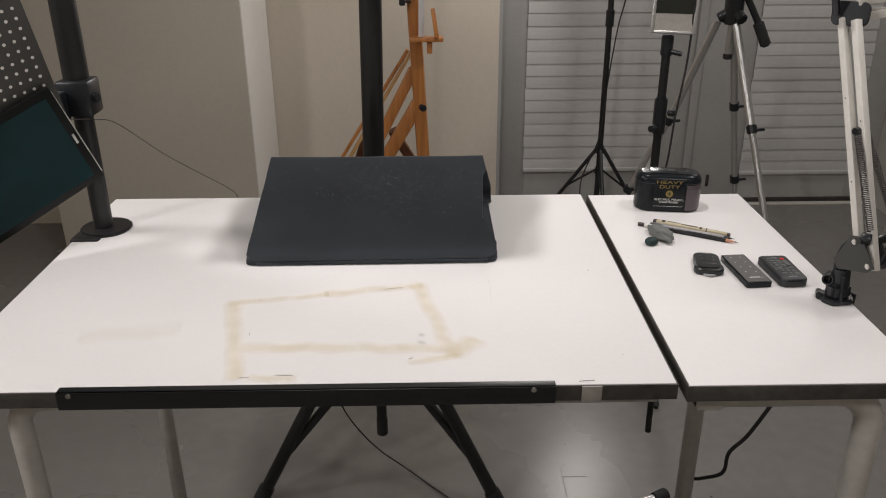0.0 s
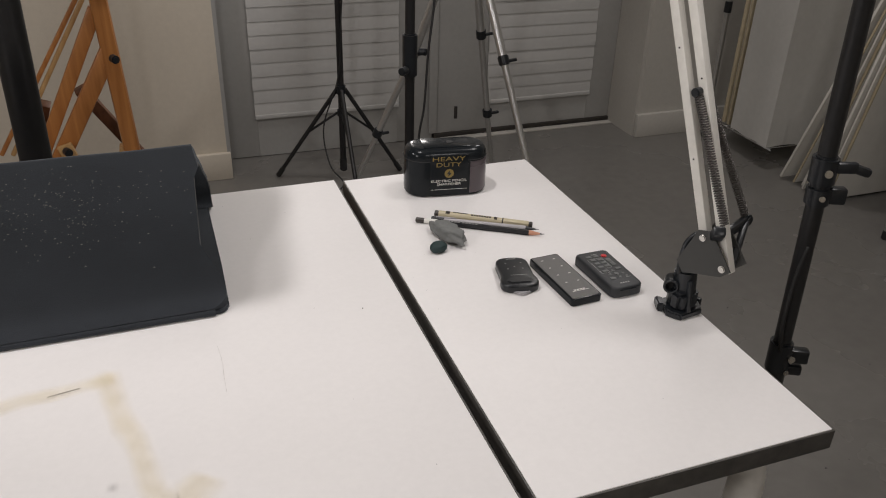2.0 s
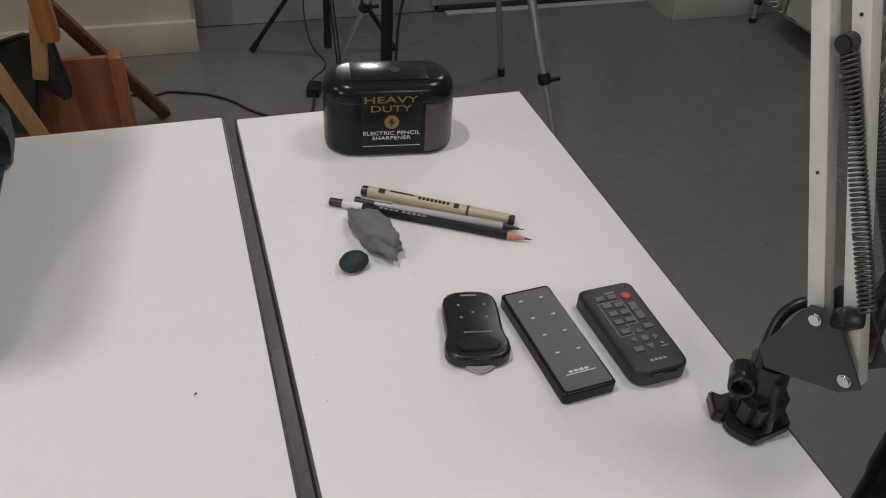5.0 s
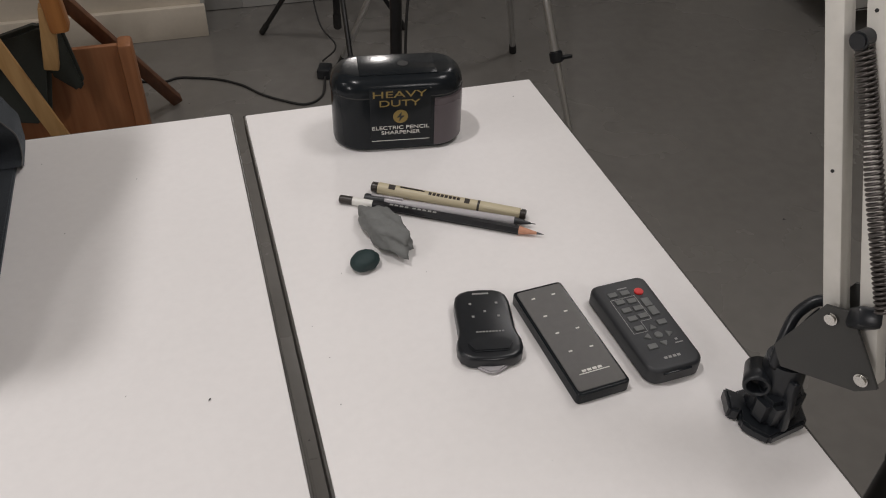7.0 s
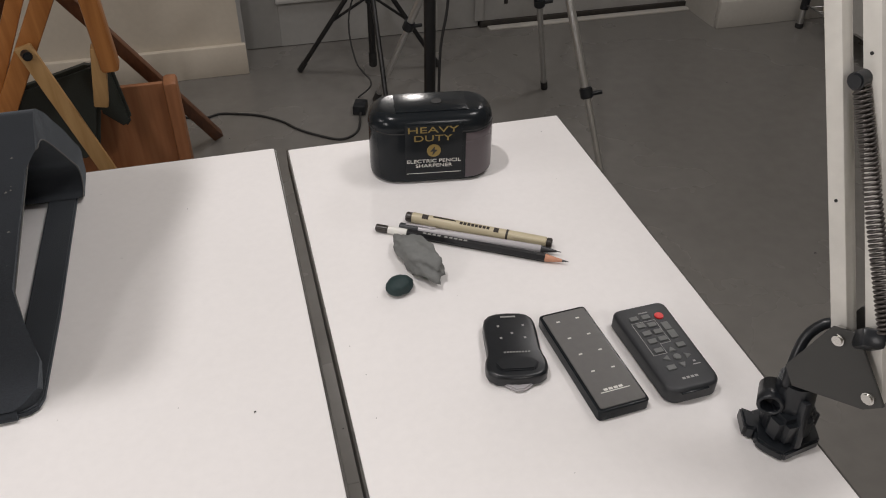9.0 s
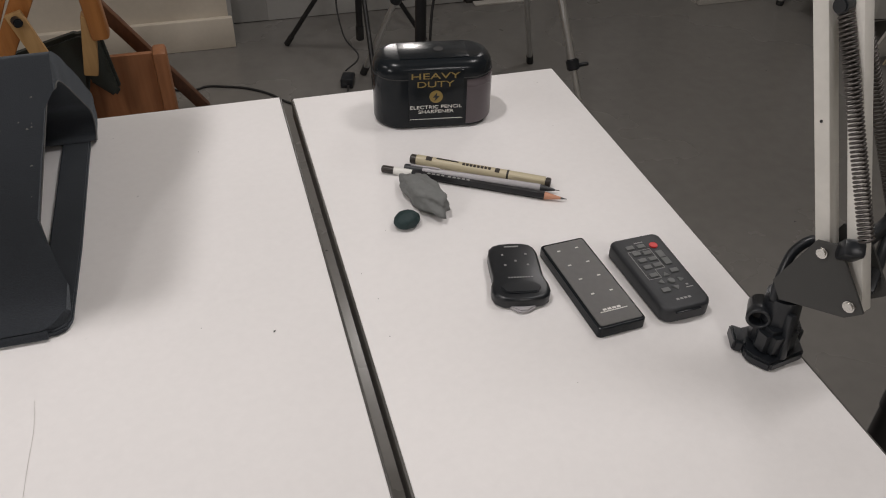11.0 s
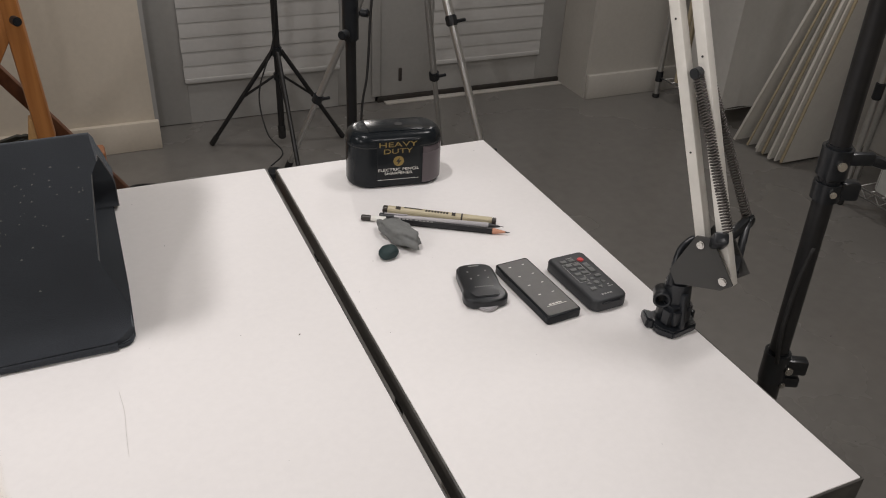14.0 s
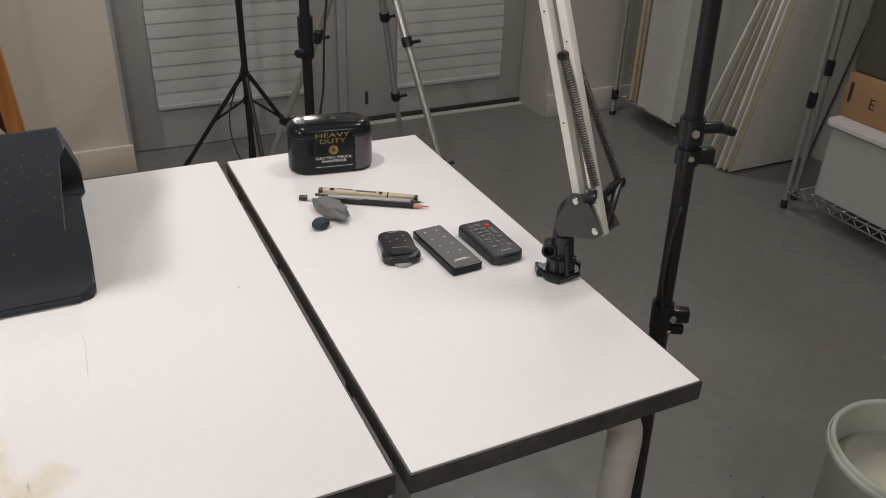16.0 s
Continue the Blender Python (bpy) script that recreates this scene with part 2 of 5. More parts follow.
def tube(points, r, sides=10, closed=False):
    """A round tube along a line of points."""
    bm = bmesh.new()
    rings, side = [], None
    n = len(points)
    for i, q in enumerate(points):
        d = (Vector(points[min(i + 1, n - 1)]) - Vector(points[max(i - 1, 0)])).normalized()
        if side is None:
            side = d.orthogonal().normalized()
        side = (side - d * side.dot(d)).normalized()
        up = d.cross(side)
        rings.append([bm.verts.new(Vector(q) + r * (math.cos(a) * side + math.sin(a) * up)) for a in (2 * math.pi * k / sides for k in range(sides))])
    for a, b in zip(rings, rings[1:]):
        for k in range(sides):
            bm.faces.new((a[k], a[(k + 1) % sides], b[(k + 1) % sides], b[k]))
    bm.faces.new(rings[0][::-1])
    bm.faces.new(rings[-1])
    return bm


def prism(outline, axis, a, b, bevel=0.0, m=None):
    """A flat outline, drawn out along an axis (x: outline in y, z; y: x, z; z: x, y) from a to b."""
    def place(u, v, w):
        return {"x": (w, u, v), "y": (u, w, v), "z": (u, v, w)}[axis]
    bm = bmesh.new()
    lo, hi = ([bm.verts.new(place(u, v, w)) for u, v in outline] for w in (a, b))
    n = len(outline)
    bm.faces.new(lo[::-1])
    bm.faces.new(hi)
    for i in range(n):
        bm.faces.new((lo[i], lo[(i + 1) % n], hi[(i + 1) % n], hi[i]))
    bmesh.ops.recalc_face_normals(bm, faces=bm.faces[:])
    if bevel:
        bmesh.ops.bevel(bm, geom=bm.edges[:], offset=bevel, segments=2, affect="EDGES")
    if m:
        bm.transform(m)
    return bm


def lathe(profile, centre, sides=40, m=None, ring=False):
    """A body turned round the z axis: pairs of radius and height."""
    bm = bmesh.new()
    rings = [[bm.verts.new((r * math.cos(2 * math.pi * k / sides), r * math.sin(2 * math.pi * k / sides), z)) for k in range(sides)] for r, z in profile]
    for a, b in zip(rings, rings[1:]):
        for k in range(sides):
            bm.faces.new((a[k], a[(k + 1) % sides], b[(k + 1) % sides], b[k]))
    if ring:
        for k in range(sides):
            bm.faces.new((rings[-1][k], rings[-1][(k + 1) % sides], rings[0][(k + 1) % sides], rings[0][k]))
    else:
        bm.faces.new(rings[0][::-1])
        bm.faces.new(rings[-1])
    bm.transform(Matrix.Translation(centre) @ (m or Matrix()))
    return bm


def rounded(w, h, r, n=6, r2=None):
    """The outline of a rounded rectangle about the origin; r2: the radius at its far end."""
    out = []
    r2 = r if r2 is None else r2
    for cx, cy, q, a0 in ((w / 2 - r2, h / 2 - r2, r2, 0), (-w / 2 + r2, h / 2 - r2, r2, 90), (-w / 2 + r, -h / 2 + r, r, 180), (w / 2 - r, -h / 2 + r, r, 270)):
        out += [(cx + q * math.cos(radians(a0 + 90 * k / n)), cy + q * math.sin(radians(a0 + 90 * k / n))) for k in range(n + 1)]
    return out


def lettering(name, text, size, m, mat, parent, stretch=1.0, depth=0.0002):
    """Raised print in the built-in font, centred on the origin of m, read along its x, upright along its y."""
    cu = bpy.data.curves.new(name, "FONT")
    cu.body, cu.size, cu.align_x, cu.align_y, cu.extrude = text, size, "CENTER", "CENTER", depth
    tmp = new("draft", cu)
    bpy.context.view_layer.update()
    me = bpy.data.meshes.new_from_object(tmp.evaluated_get(bpy.context.evaluated_depsgraph_get()))
    bpy.data.objects.remove(tmp)
    bm = bmesh.new()
    bm.from_mesh(me)
    bm.transform(m @ Matrix.Diagonal((stretch, 1, 1, 1)))
    return part(name, bm, mat, parent, smooth=False)


def join(*bms):
    out = bmesh.new()
    for b in bms:
        me = bpy.data.meshes.new("piece")
        b.to_mesh(me)
        b.free()
        out.from_mesh(me)
        bpy.data.meshes.remove(me)
    return out


T = 0.89          # height of the table tops
BACK = 2.81       # front of the back wall
DOORS = 2.995     # plane of the doors, set back in their recess

# ---- the room ----
H = 2.7
solid("floor", box(-3.2, 2.95, -3.2, 3.2, -0.1, 0.0), FLOOR, "grey sealed concrete floor with faint stains", "floor", kind="structure")
solid("ceiling", box(-3.2, 2.95, -3.2, 3.2, H, H + 0.1), CEIL, "plain white painted ceiling", "ceiling", kind="structure")
solid("wall_north", box(-3.1, 0.0, BACK, BACK + 0.35, 0, H), WALL, "cream painted wall left of the recessed doors", "wall", kind="structure")
solid("wall_north_east", box(1.938, 2.85, 2.755, 3.16, 0, H), WALL_GREY, "pale grey painted wall beside the recessed doors", "wall", kind="structure")
solid("wall_over_doors", box(0.0, 1.938, BACK, 3.16, 2.2, H), WALL, "cream painted wall over the doors", "wall", kind="structure")
solid("wall_behind_doors", box(0.0, 1.938, 3.06, 3.16, 0, 2.2), JAMB, "grey wall lining behind the doors", "wall", kind="structure")
solid("wall_east", box(2.8, 2.9, -3.1, 2.755, 0, H), WALL_GREY, "plain pale grey painted side wall", "wall", kind="structure")
solid("wall_west", box(-3.1, -3.0, -3.1, 2.81, 0, H), WALL, "plain cream painted side wall", "wall", kind="structure")
solid("wall_south", box(-3.1, 2.9, -3.2, -3.1, 0, H), WALL, "plain cream painted wall", "wall", kind="structure")
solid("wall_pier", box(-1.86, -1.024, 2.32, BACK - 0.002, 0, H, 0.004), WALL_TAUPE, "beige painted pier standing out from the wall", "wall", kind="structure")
# thin sheet that makes the pier's side paler than its front
solid("pier_side_sheet", box(-1.026, -1.020, 2.322, BACK - 0.003, 0, H - 0.002, 0.002), CEIL, "thin off-white sheet on the side of the pier", "trim", kind="structure")
solid("baseboard", box(-1.019, 0.012, BACK - 0.025, BACK, 0, 0.115, 0.004), WALL, "cream painted skirting board", "baseboard", kind="structure")
solid("baseboard_east", box(1.924, 2.8, 2.730, 2.755, 0, 0.115, 0.004), WALL_GREY, "pale grey painted skirting board", "baseboard", kind="structure")
solid("jamb_west", box(0.0, 0.015, BACK + 0.002, 3.06, 0, 2.2), JAMB, "grey painted side of the door recess", "door jamb", kind="structure")
solid("jamb_east", box(1.920, 1.938, 2.757, 3.06, 0, 2.2), WALL_GREY, "pale grey painted side of the door recess", "door jamb", kind="structure")


def glazed_door(name, x0, x1, bx0, bx1, bz, label):
    """A door with a glass light and a blind of slats before it."""
    d = thing(name, ((x0 + x1) / 2, DOORS, 0), label, "door", kind="structure")
    z1 = 2.12
    for n_, bm in (("stile", box(x0, bx0 + 0.008, DOORS, DOORS + 0.045, 0.003, z1, 0.003)), ("stile", box(bx1 - 0.008, x1, DOORS, DOORS + 0.045, 0.003, z1, 0.003)),
                   ("bottom_rail", box(bx0 + 0.008, bx1 - 0.008, DOORS + 0.001, DOORS + 0.044, 0.003, bz + 0.02)), ("top_rail", box(bx0 + 0.008, bx1 - 0.008, DOORS + 0.001, DOORS + 0.044, 1.98, z1))):
        part(n_, bm, DOORPAINT, d)
    part("pane", box(bx0 + 0.008, bx1 - 0.008, DOORS + 0.03, DOORS + 0.036, bz + 0.02, 1.98), GLASS, d, "dark night glass behind the blind")
    part("bottom_bar", box(bx0, bx1, DOORS - 0.014, DOORS + 0.006, bz, bz + 0.02, 0.004), BLIND, d, "white bottom bar of the blind")
    slat = None
    pitch = 0.058
    for k in range(int((1.95 - bz) / pitch)):
        z = bz + 0.045 + k * pitch
        if slat is None:
            bm = prism([(-0.0036, -0.031), (-0.0038, -0.012), (-0.0015, 0.010), (0.0008, 0.032), (0.0024, 0.031), (0.0001, 0.010), (-0.0022, -0.012), (-0.0020, -0.031)], "x", bx0, bx1)
            slat = part("slat", bm, BLIND, d)
            slat.location = (0, DOORS - 0.0045, z)
        else:
            o = slat.copy()
            scene.collection.objects.link(o)
            o.location = (random.uniform(-0.002, 0.002), DOORS - 0.0045 + random.uniform(-0.0008, 0.0008), z + random.uniform(-0.0012, 0.0012))
    return d


glazed_door("door_1", 0.018, 0.965, 0.148, 0.800, 0.176, "grey glazed door with a closed white slatted blind")
d2 = glazed_door("door_2", 0.972, 1.918, 1.235, 1.793, 0.150, "grey glazed door with a closed white slatted blind and dark threshold")
part("threshold", box(0.972, 1.918, DOORS - 0.012, DOORS + 0.05, 0.0, 0.026, 0.003), SILL, d2, "dark weathered threshold strip")
part("lock_plate", box(1.075, 1.09, DOORS - 0.006, DOORS + 0.002, 0.09, 0.15, 0.002), SPRING, d2)
part("astragal", box(0.945, 0.985, DOORS - 0.014, DOORS - 0.001, 0.03, 2.12, 0.004), DOORPAINT, d2)
solid("trim", box(1.0, 1.918, DOORS - 0.05, DOORS - 0.014, 0.0, 0.008, 0.002), WALL_GREY, "pale strip before the door threshold", "trim", kind="structure")

# ---- the tables ----


def table(name, x0, x1, y0, y1, label):
    t = thing(name, ((x0 + x1) / 2, (y0 + y1) / 2, 0), label, "table", "white tables pushed together")
    part("tabletop", box(x0 + 0.002, x1 - 0.002, y0 + 0.002, y1 - 0.002, T - 0.022, T, 0.0012), LAMINATE, t)
    e = 0.0025
    for bm in (box(x0, x1, y0, y0 + e, T - 0.023, T - 0.0008, 0.001), box(x0, x1, y1 - e, y1, T - 0.023, T - 0.0008, 0.001),
               box(x0, x0 + e, y0 + e, y1 - e, T - 0.023, T - 0.0008, 0.001), box(x1 - e, x1, y0 + e, y1 - e, T - 0.023, T - 0.0008, 0.001)):
        part("edge_band", bm, EDGE, t, "worn black edge band")
    return t


def pipe_leg(t, x, y, x_end, r=0.0150, c=0.042):
    """A bent pipe: up from the floor, then round and level under the top."""
    z, k = T - 0.024 - r, 1 if x_end > x else -1
    pts = [(x, y, 0.0), (x, y, z - c)] + [(x + k * (c - c * math.cos(a)), y, z - c + c * math.sin(a)) for a in (radians(15 * q) for q in range(1, 6))] + [(x + k * c, y, z), (x_end, y, z)]
    part("leg", tube([Vector(p) for p in pts], r, 18), PIPE_WHITE, t, "white bent pipe leg")


TD = 0.695
left_table = table("work_table", -0.947, -0.0065, 0.005, 0.698, "wide white laminate table with black edges and tape residue")
right_table = table("side_table", 0.0035, 0.312, -0.001, 0.691, "narrow white laminate side table with worn black edges")
pipe_leg(right_table, 0.270, 0.046, 0.03, 0.0185, 0.055)
pipe_leg(right_table, 0.254, 0.603, 0.03, 0.0185, 0.055)
part("under_rail", box(0.030, 0.066, 0.030, 0.620, T - 0.060, T - 0.024, 0.004), PIPE_WHITE, right_table, "white rail under the top")
pipe_leg(left_table, -0.855, 0.05, -0.02)
pipe_leg(left_table, -0.893, TD - 0.065, -0.02)
rail = part("lower_rail", rod((-0.866, 0.220, 0.170), (0.172, 0.558, 0.222), 0.0115), CHROME, left_table, "silver cross rail under the table")
part("rail_cap", rod((0.172, 0.558, 0.222), (0.205, 0.5735, 0.2255), 0.0145, bevel=0.003), RUBBER, rail, "black end cap")
part("tape", box(-0.127, -0.102, 0.0030, 0.0052, T - 0.024, T - 0.001, 0.0005), TAPE, left_table, "grey tape on the edge")

bar = thing("edge_rail", (-0.47, 0.01, T), "black steel angle rail lying along the table's front edge", "rail")
part("angle", join(box(-0.773, -0.16, -0.0015, 0.003, T - 0.022, T + 0.0025, 0.0008), box(-0.773, -0.16, -0.0015, 0.013, T + 0.0003, T + 0.0025, 0.0006)), STEEL_BLACK, bar)
for x in (-0.757, -0.188):
    part("screw", rod((x, -0.0005, T - 0.001), (x, -0.0035, T - 0.001), 0.0034, bevel=0.0006), SCREW, bar, "bright screw head")

marks = thing("tape_residue", (-0.45, 0.2, T), "yellowed tape residue in a frame shape on the table", "stain")


def smear(a, b, w, lift, mat, name="strip"):
    """A thin film from a to b, w to either side, that thins out towards its rims."""
    a, b = Vector((*a, T + lift)), Vector((*b, T + lift))
    s = (b - a).cross(Vector((0, 0, 1))).normalized() * w
    n_, m_ = 24, 8
    bm = bmesh.new()
    lay = bm.verts.layers.float.new("fade")
    rows = []
    for i in range(n_ + 1):
        row = []
        for j in range(m_ + 1):
            u, v = i / n_, 2 * j / m_ - 1
            q = a + (b - a) * u + s * v
            d = noise.noise_vector(q * 28) * 0.005
            p = bm.verts.new((q.x + d.x, q.y + d.y, q.z))
            ends = min(1.0, min(u, 1 - u) * (b - a).length / 0.006)
            p[lay] = ends * min(1.0, (1 - abs(v)) / 0.75)
            row.append(p)
        rows.append(row)
    for r0, r1 in zip(rows, rows[1:]):
        for j in range(m_):
            bm.faces.new((r0[j], r1[j], r1[j + 1], r0[j + 1]))
    bmesh.ops.recalc_face_normals(bm, faces=bm.faces[:])
    return part(name, bm, mat, marks)


for i, (a, b, w) in enumerate((((-0.618, 0.234), (-0.470, 0.262), 0.008), ((-0.480, 0.260), (-0.326, 0.289), 0.0115), ((-0.336, 0.296), (-0.281, 0.070), 0.0115),
                               ((-0.575, 0.106), (-0.290, 0.096), 0.0125), ((-0.610, 0.243), (-0.559, 0.022), 0.0125), ((-0.290, 0.078), (-0.248, 0.124), 0.016),
                               ((-0.345, 0.060), (-0.275, 0.078), 0.008), ((-0.545, 0.030), (-0.480, 0.027), 0.008))):
    smear(a, b, w * 1.25, 0.0006 + i * 0.00012, RESIDUE)
smear((-0.80, 0.135), (-0.66, 0.160), 0.030, 0.0017, FAINT)
smear((-0.331, 0.131), (-0.319, 0.131), 0.006, 0.0018, SMUDGE, "smudge")
smear((-0.333, 0.110), (-0.317, 0.113), 0.007, 0.0018, SMUDGE, "smudge")

# ---- things on the tables ----
# folded black fabric sheet, propped up as a slope, open at its ends
sheet = thing("drawing_slope", (-0.40, 0.52, T), "sloping board covered in black lint-flecked fabric, open at the side", "drawing board")
outer = smooth_path([(0, y, T + 0.94 * z) for y, z in ((0.3745, 0.006), (0.386, 0.0165), (0.50, 0.056), (0.60, 0.092), (0.635, 0.1045), (0.647, 0.107), (0.660, 0.100), (0.676, 0.078), (0.690, 0.050), (0.697, 0.028), (0.694, 0.010), (0.680, 0.003), (0.655, 0.0012))], 4)
inner = smooth_path([(0, y, T + 0.94 * z) for y, z in ((0.3765, 0.002), (0.390, 0.010), (0.50, 0.051), (0.598, 0.087), (0.612, 0.091), (0.624, 0.088), (0.633, 0.079), (0.644, 0.062), (0.653, 0.046), (0.661, 0.033), (0.664, 0.020), (0.658, 0.009), (0.645, 0.007))], 4)


def edge_at(y, z):
    """Where the fabric ends on its open side: drawn in over the opening, flaring out at the back fold."""
    h = z - T
    if y > 0.6:
        return -0.216 + 0.018 * min(1.0, max(0.0, (0.102 - h) / 0.07))
    k = min(1.0, max(0.0, (y - 0.415) / 0.045))
    d = max(0.0, 0.3925 - y)
    if d:
        return -0.206 - (0.018 - math.sqrt(max(0.0, 0.018 ** 2 - d * d)))
    return -0.206 - 0.021 * k * k * (3 - 2 * k) + 0.008 * max(0.0, y - 0.46) / 0.14


def sheet_body(cuts=24):
    loop = [(p.y, p.z) for p in outer] + [(p.y, p.z) for p in reversed(inner)]
    bm = bmesh.new()
    rows = []
    for k in range(cuts + 1):
        row = []
        for (y, z) in loop:
            up = max(0.0, z - T) / 0.1
            x0, x1 = -0.622 + 0.004 * up + (0.018 - math.sqrt(max(0.0, 0.018 ** 2 - max(0.0, 0.3925 - y) ** 2))), edge_at(y, z)
            u = k / cuts
            x = x0 + (x1 - x0) * u + (0.0012 * noise.noise(Vector((y * 60, z * 60, 3.0))) if k in (0, cuts) else 0)
            dz = 0.0016 * up * noise.noise(Vector((x * 9, y * 14, 1.7)))
            dy = 0.006 * max(0.0, 0.05 - abs(z - T)) / 0.05 * (y < 0.42) * (u - 0.4)
            row.append(bm.verts.new((x, y + dy, max(T + 0.0006, z + dz))))
        rows.append(row)
    n_ = len(loop)
    for a, b in zip(rows, rows[1:]):
        for i in range(n_):
            bm.faces.new((a[i], a[(i + 1) % n_], b[(i + 1) % n_], b[i]))
    h = n_ // 2
    for row in (rows[0], rows[-1]):
        for i in range(h - 1):
            bm.faces.new((row[i], row[i + 1], row[n_ - 2 - i], row[n_ - 1 - i]))
    bmesh.ops.recalc_face_normals(bm, faces=bm.faces[:])
    return bm


part("cover", sheet_body(), FELT, sheet)
part("base_strip", prism([(-0.229, 0.377), (-0.216, 0.377), (-0.209, 0.381), (-0.2055, 0.390), (-0.2035, 0.48), (-0.2035, 0.662), (-0.229, 0.662)], "z", T + 0.0005, T + 0.0055, 0.0012), FELT, sheet, "black fabric base strip")
part("base_strip", prism([(-0.623, 0.390), (-0.620, 0.378), (-0.613, 0.3735), (-0.597, 0.3735), (-0.597, 0.662), (-0.623, 0.662)], "z", T + 0.0005, T + 0.0055, 0.0012), FELT, sheet, "black fabric base strip")
part("front_hem", tube([Vector((x, 0.3755 + 0.006 * (x + 0.45), T + 0.0042)) for x in (-0.603, -0.5, -0.35, -0.222)], 0.0036, 10), FELT, sheet)
flecks = bmesh.new()
rng = random.Random(4)
for _ in range(320):
    c = Vector((min(-0.23, max(-0.60, rng.gauss(-0.41, 0.085))), 0, 0))
    s = min(0.97, max(0.12, rng.gauss(0.66, 0.15)))
    y = 0.392 + s * 0.24
    z = T + 0.94 * (0.0196 + s * 0.0847)
    r = rng.uniform(0.0003, 0.0010)
    v = [flecks.verts.new((c.x + r * a * rng.uniform(0.6, 2.2), y + r * b, z + r * b * 0.38 + h)) for a, b, h in ((-1, -1, 0.0003), (1, -0.6, 0.0003), (0.2, 1, 0.0003), (0, 0, 0.0012))]
    for i, j, k in ((0, 1, 3), (1, 2, 3), (2, 0, 3)):
        flecks.faces.new((v[i], v[j], v[k]))
tagged(part("lint", flecks, LINT, sheet, "pale flecks of lint"), kind="stuff")
part("lining_edge", tube([Vector((edge_at(q.y, q.z) + 0.0006, q.y, q.z + 0.0004)) for q in inner if q.y > 0.43], 0.0006, 6), BRUSHED, sheet, "pale cut edge of the lining")
sheet.location += Vector((0.0035, -0.006, 0))

# electric pencil sharpener
SH = pose(0.143, 0.620, T, 0, 0, -8)
sharp = thing("pencil_sharpener", (0.143, 0.620, T), "glossy black electric pencil sharpener with gold and white print", "pencil sharpener")


def pillow(w, d, h, r, m, steps=5, shrink=0.004):
    """An upright rounded-rectangle body with rounded top and bottom edges."""
    bm = bmesh.new()
    rows = []
    lv = []
    for k in range(steps + 1):
        a = radians(90 * k / steps)
        lv.append((0.4 * r * (1 - math.sin(a)), 0.4 * r * (1 - math.cos(a))))
    for k in range(steps + 1):
        a = radians(90 * k / steps)
        lv.append((r * (1 - math.cos(a)), h - r + r * math.sin(a)))
    for ins, z in lv:
        rows.append([bm.verts.new((u, v, z)) for u, v in rounded(w - 2 * ins, d - 2 * ins, max(0.002, 0.45 * d - ins), 6)])
    n_ = len(rows[0])
    for a, b in zip(rows, rows[1:]):
        for i in range(n_):
            bm.faces.new((a[i], a[(i + 1) % n_], b[(i + 1) % n_], b[i]))
    bm.faces.new(rows[0][::-1])
    bm.faces.new(rows[-1])
    bm.transform(m)
    return bm


SW, SDp, SHt = 0.122, 0.062, 0.073
part("body", pillow(SW, SDp, SHt, 0.0135, SH), GLOSS_BLACK, sharp)
lp = part("label_plate", box(-0.028, 0.028, -SDp / 2 - 0.0008, -SDp / 2 + 0.002, 0.008, 0.0655, 0.0006, SH), GLOSS_BLACK, sharp, "black front plate with print")
drawer = pillow(SW + 0.0014, SDp + 0.0014, 0.052, 0.004, Matrix.Translation((0, 0, 0.004)))
bmesh.ops.bisect_plane(drawer, geom=drawer.verts[:] + drawer.edges[:] + drawer.faces[:], plane_co=(0.0315, 0, 0), plane_no=(1, 0, 0), clear_inner=True)
bmesh.ops.holes_fill(drawer, edges=drawer.edges[:])
drawer.transform(SH)
part("shavings_drawer", drawer, SMOKE, sharp, "smoked plastic shavings drawer")
part("lid_seam", tube([SH @ Vector((u, v, 0.0565)) for u, v in rounded(SW + 0.0002, SDp + 0.0002, 0.45 * SDp, 6)], 0.0006, 6, closed=True), RUBBER, sharp, "dark seam under the lid")
part("pencil_hole", rod(SH @ Vector((0.006, 0.0, SHt - 0.001)), SH @ Vector((0.006, 0.0, SHt + 0.0012)), 0.0055, bevel=0.0004), RUBBER, sharp)
part("top_ridge", box(-0.035, 0.035, -0.019, 0.019, SHt - 0.0005, SHt + 0.0008, 0.0007, SH), GLOSS_BLACK, sharp)
FR = SH @ pose(0, -SDp / 2 - 0.0011, 0, 90, 0, 0)
lettering("print", "HEAVY", 0.0092, FR @ pose(-0.001, 0.0600, 0), GOLD, lp, 1.75)
lettering("print", "DUTY", 0.0092, FR @ pose(-0.001, 0.0510, 0), GOLD, lp, 1.55)
lettering("print", "ELECTRIC PENCIL", 0.0053, FR @ pose(0, 0.0258, 0), PRINT_AND_HOLES, lp, 1.28)
lettering("print", "SHARPENER", 0.0053, FR @ pose(0, 0.0206, 0), PRINT_AND_HOLES, lp, 1.28)
part("badge", rod(FR @ Vector((0, 0.0375, -0.0003)), FR @ Vector((0, 0.0375, 0.0004)), 0.0068, sides=28), GOLD, lp, "round gold badge")
part("bolt_sign", prism([(0.001, 0.005), (-0.0035, -0.0008), (-0.0005, -0.0006), (-0.002, -0.0052), (0.0036, 0.001), (0.0006, 0.001)], "z", 0.0004, 0.0007, m=FR @ pose(0, 0.0375, 0)), PLASTIC_BLACK, lp)
for z, w in ((0.0125, 0.027),):
    part("rule_line", box(-w, w, -0.0002, 0.0002, -0.0001, 0.0003, 0, FR @ pose(0, z, 0)), PRINT_AND_HOLES, lp)

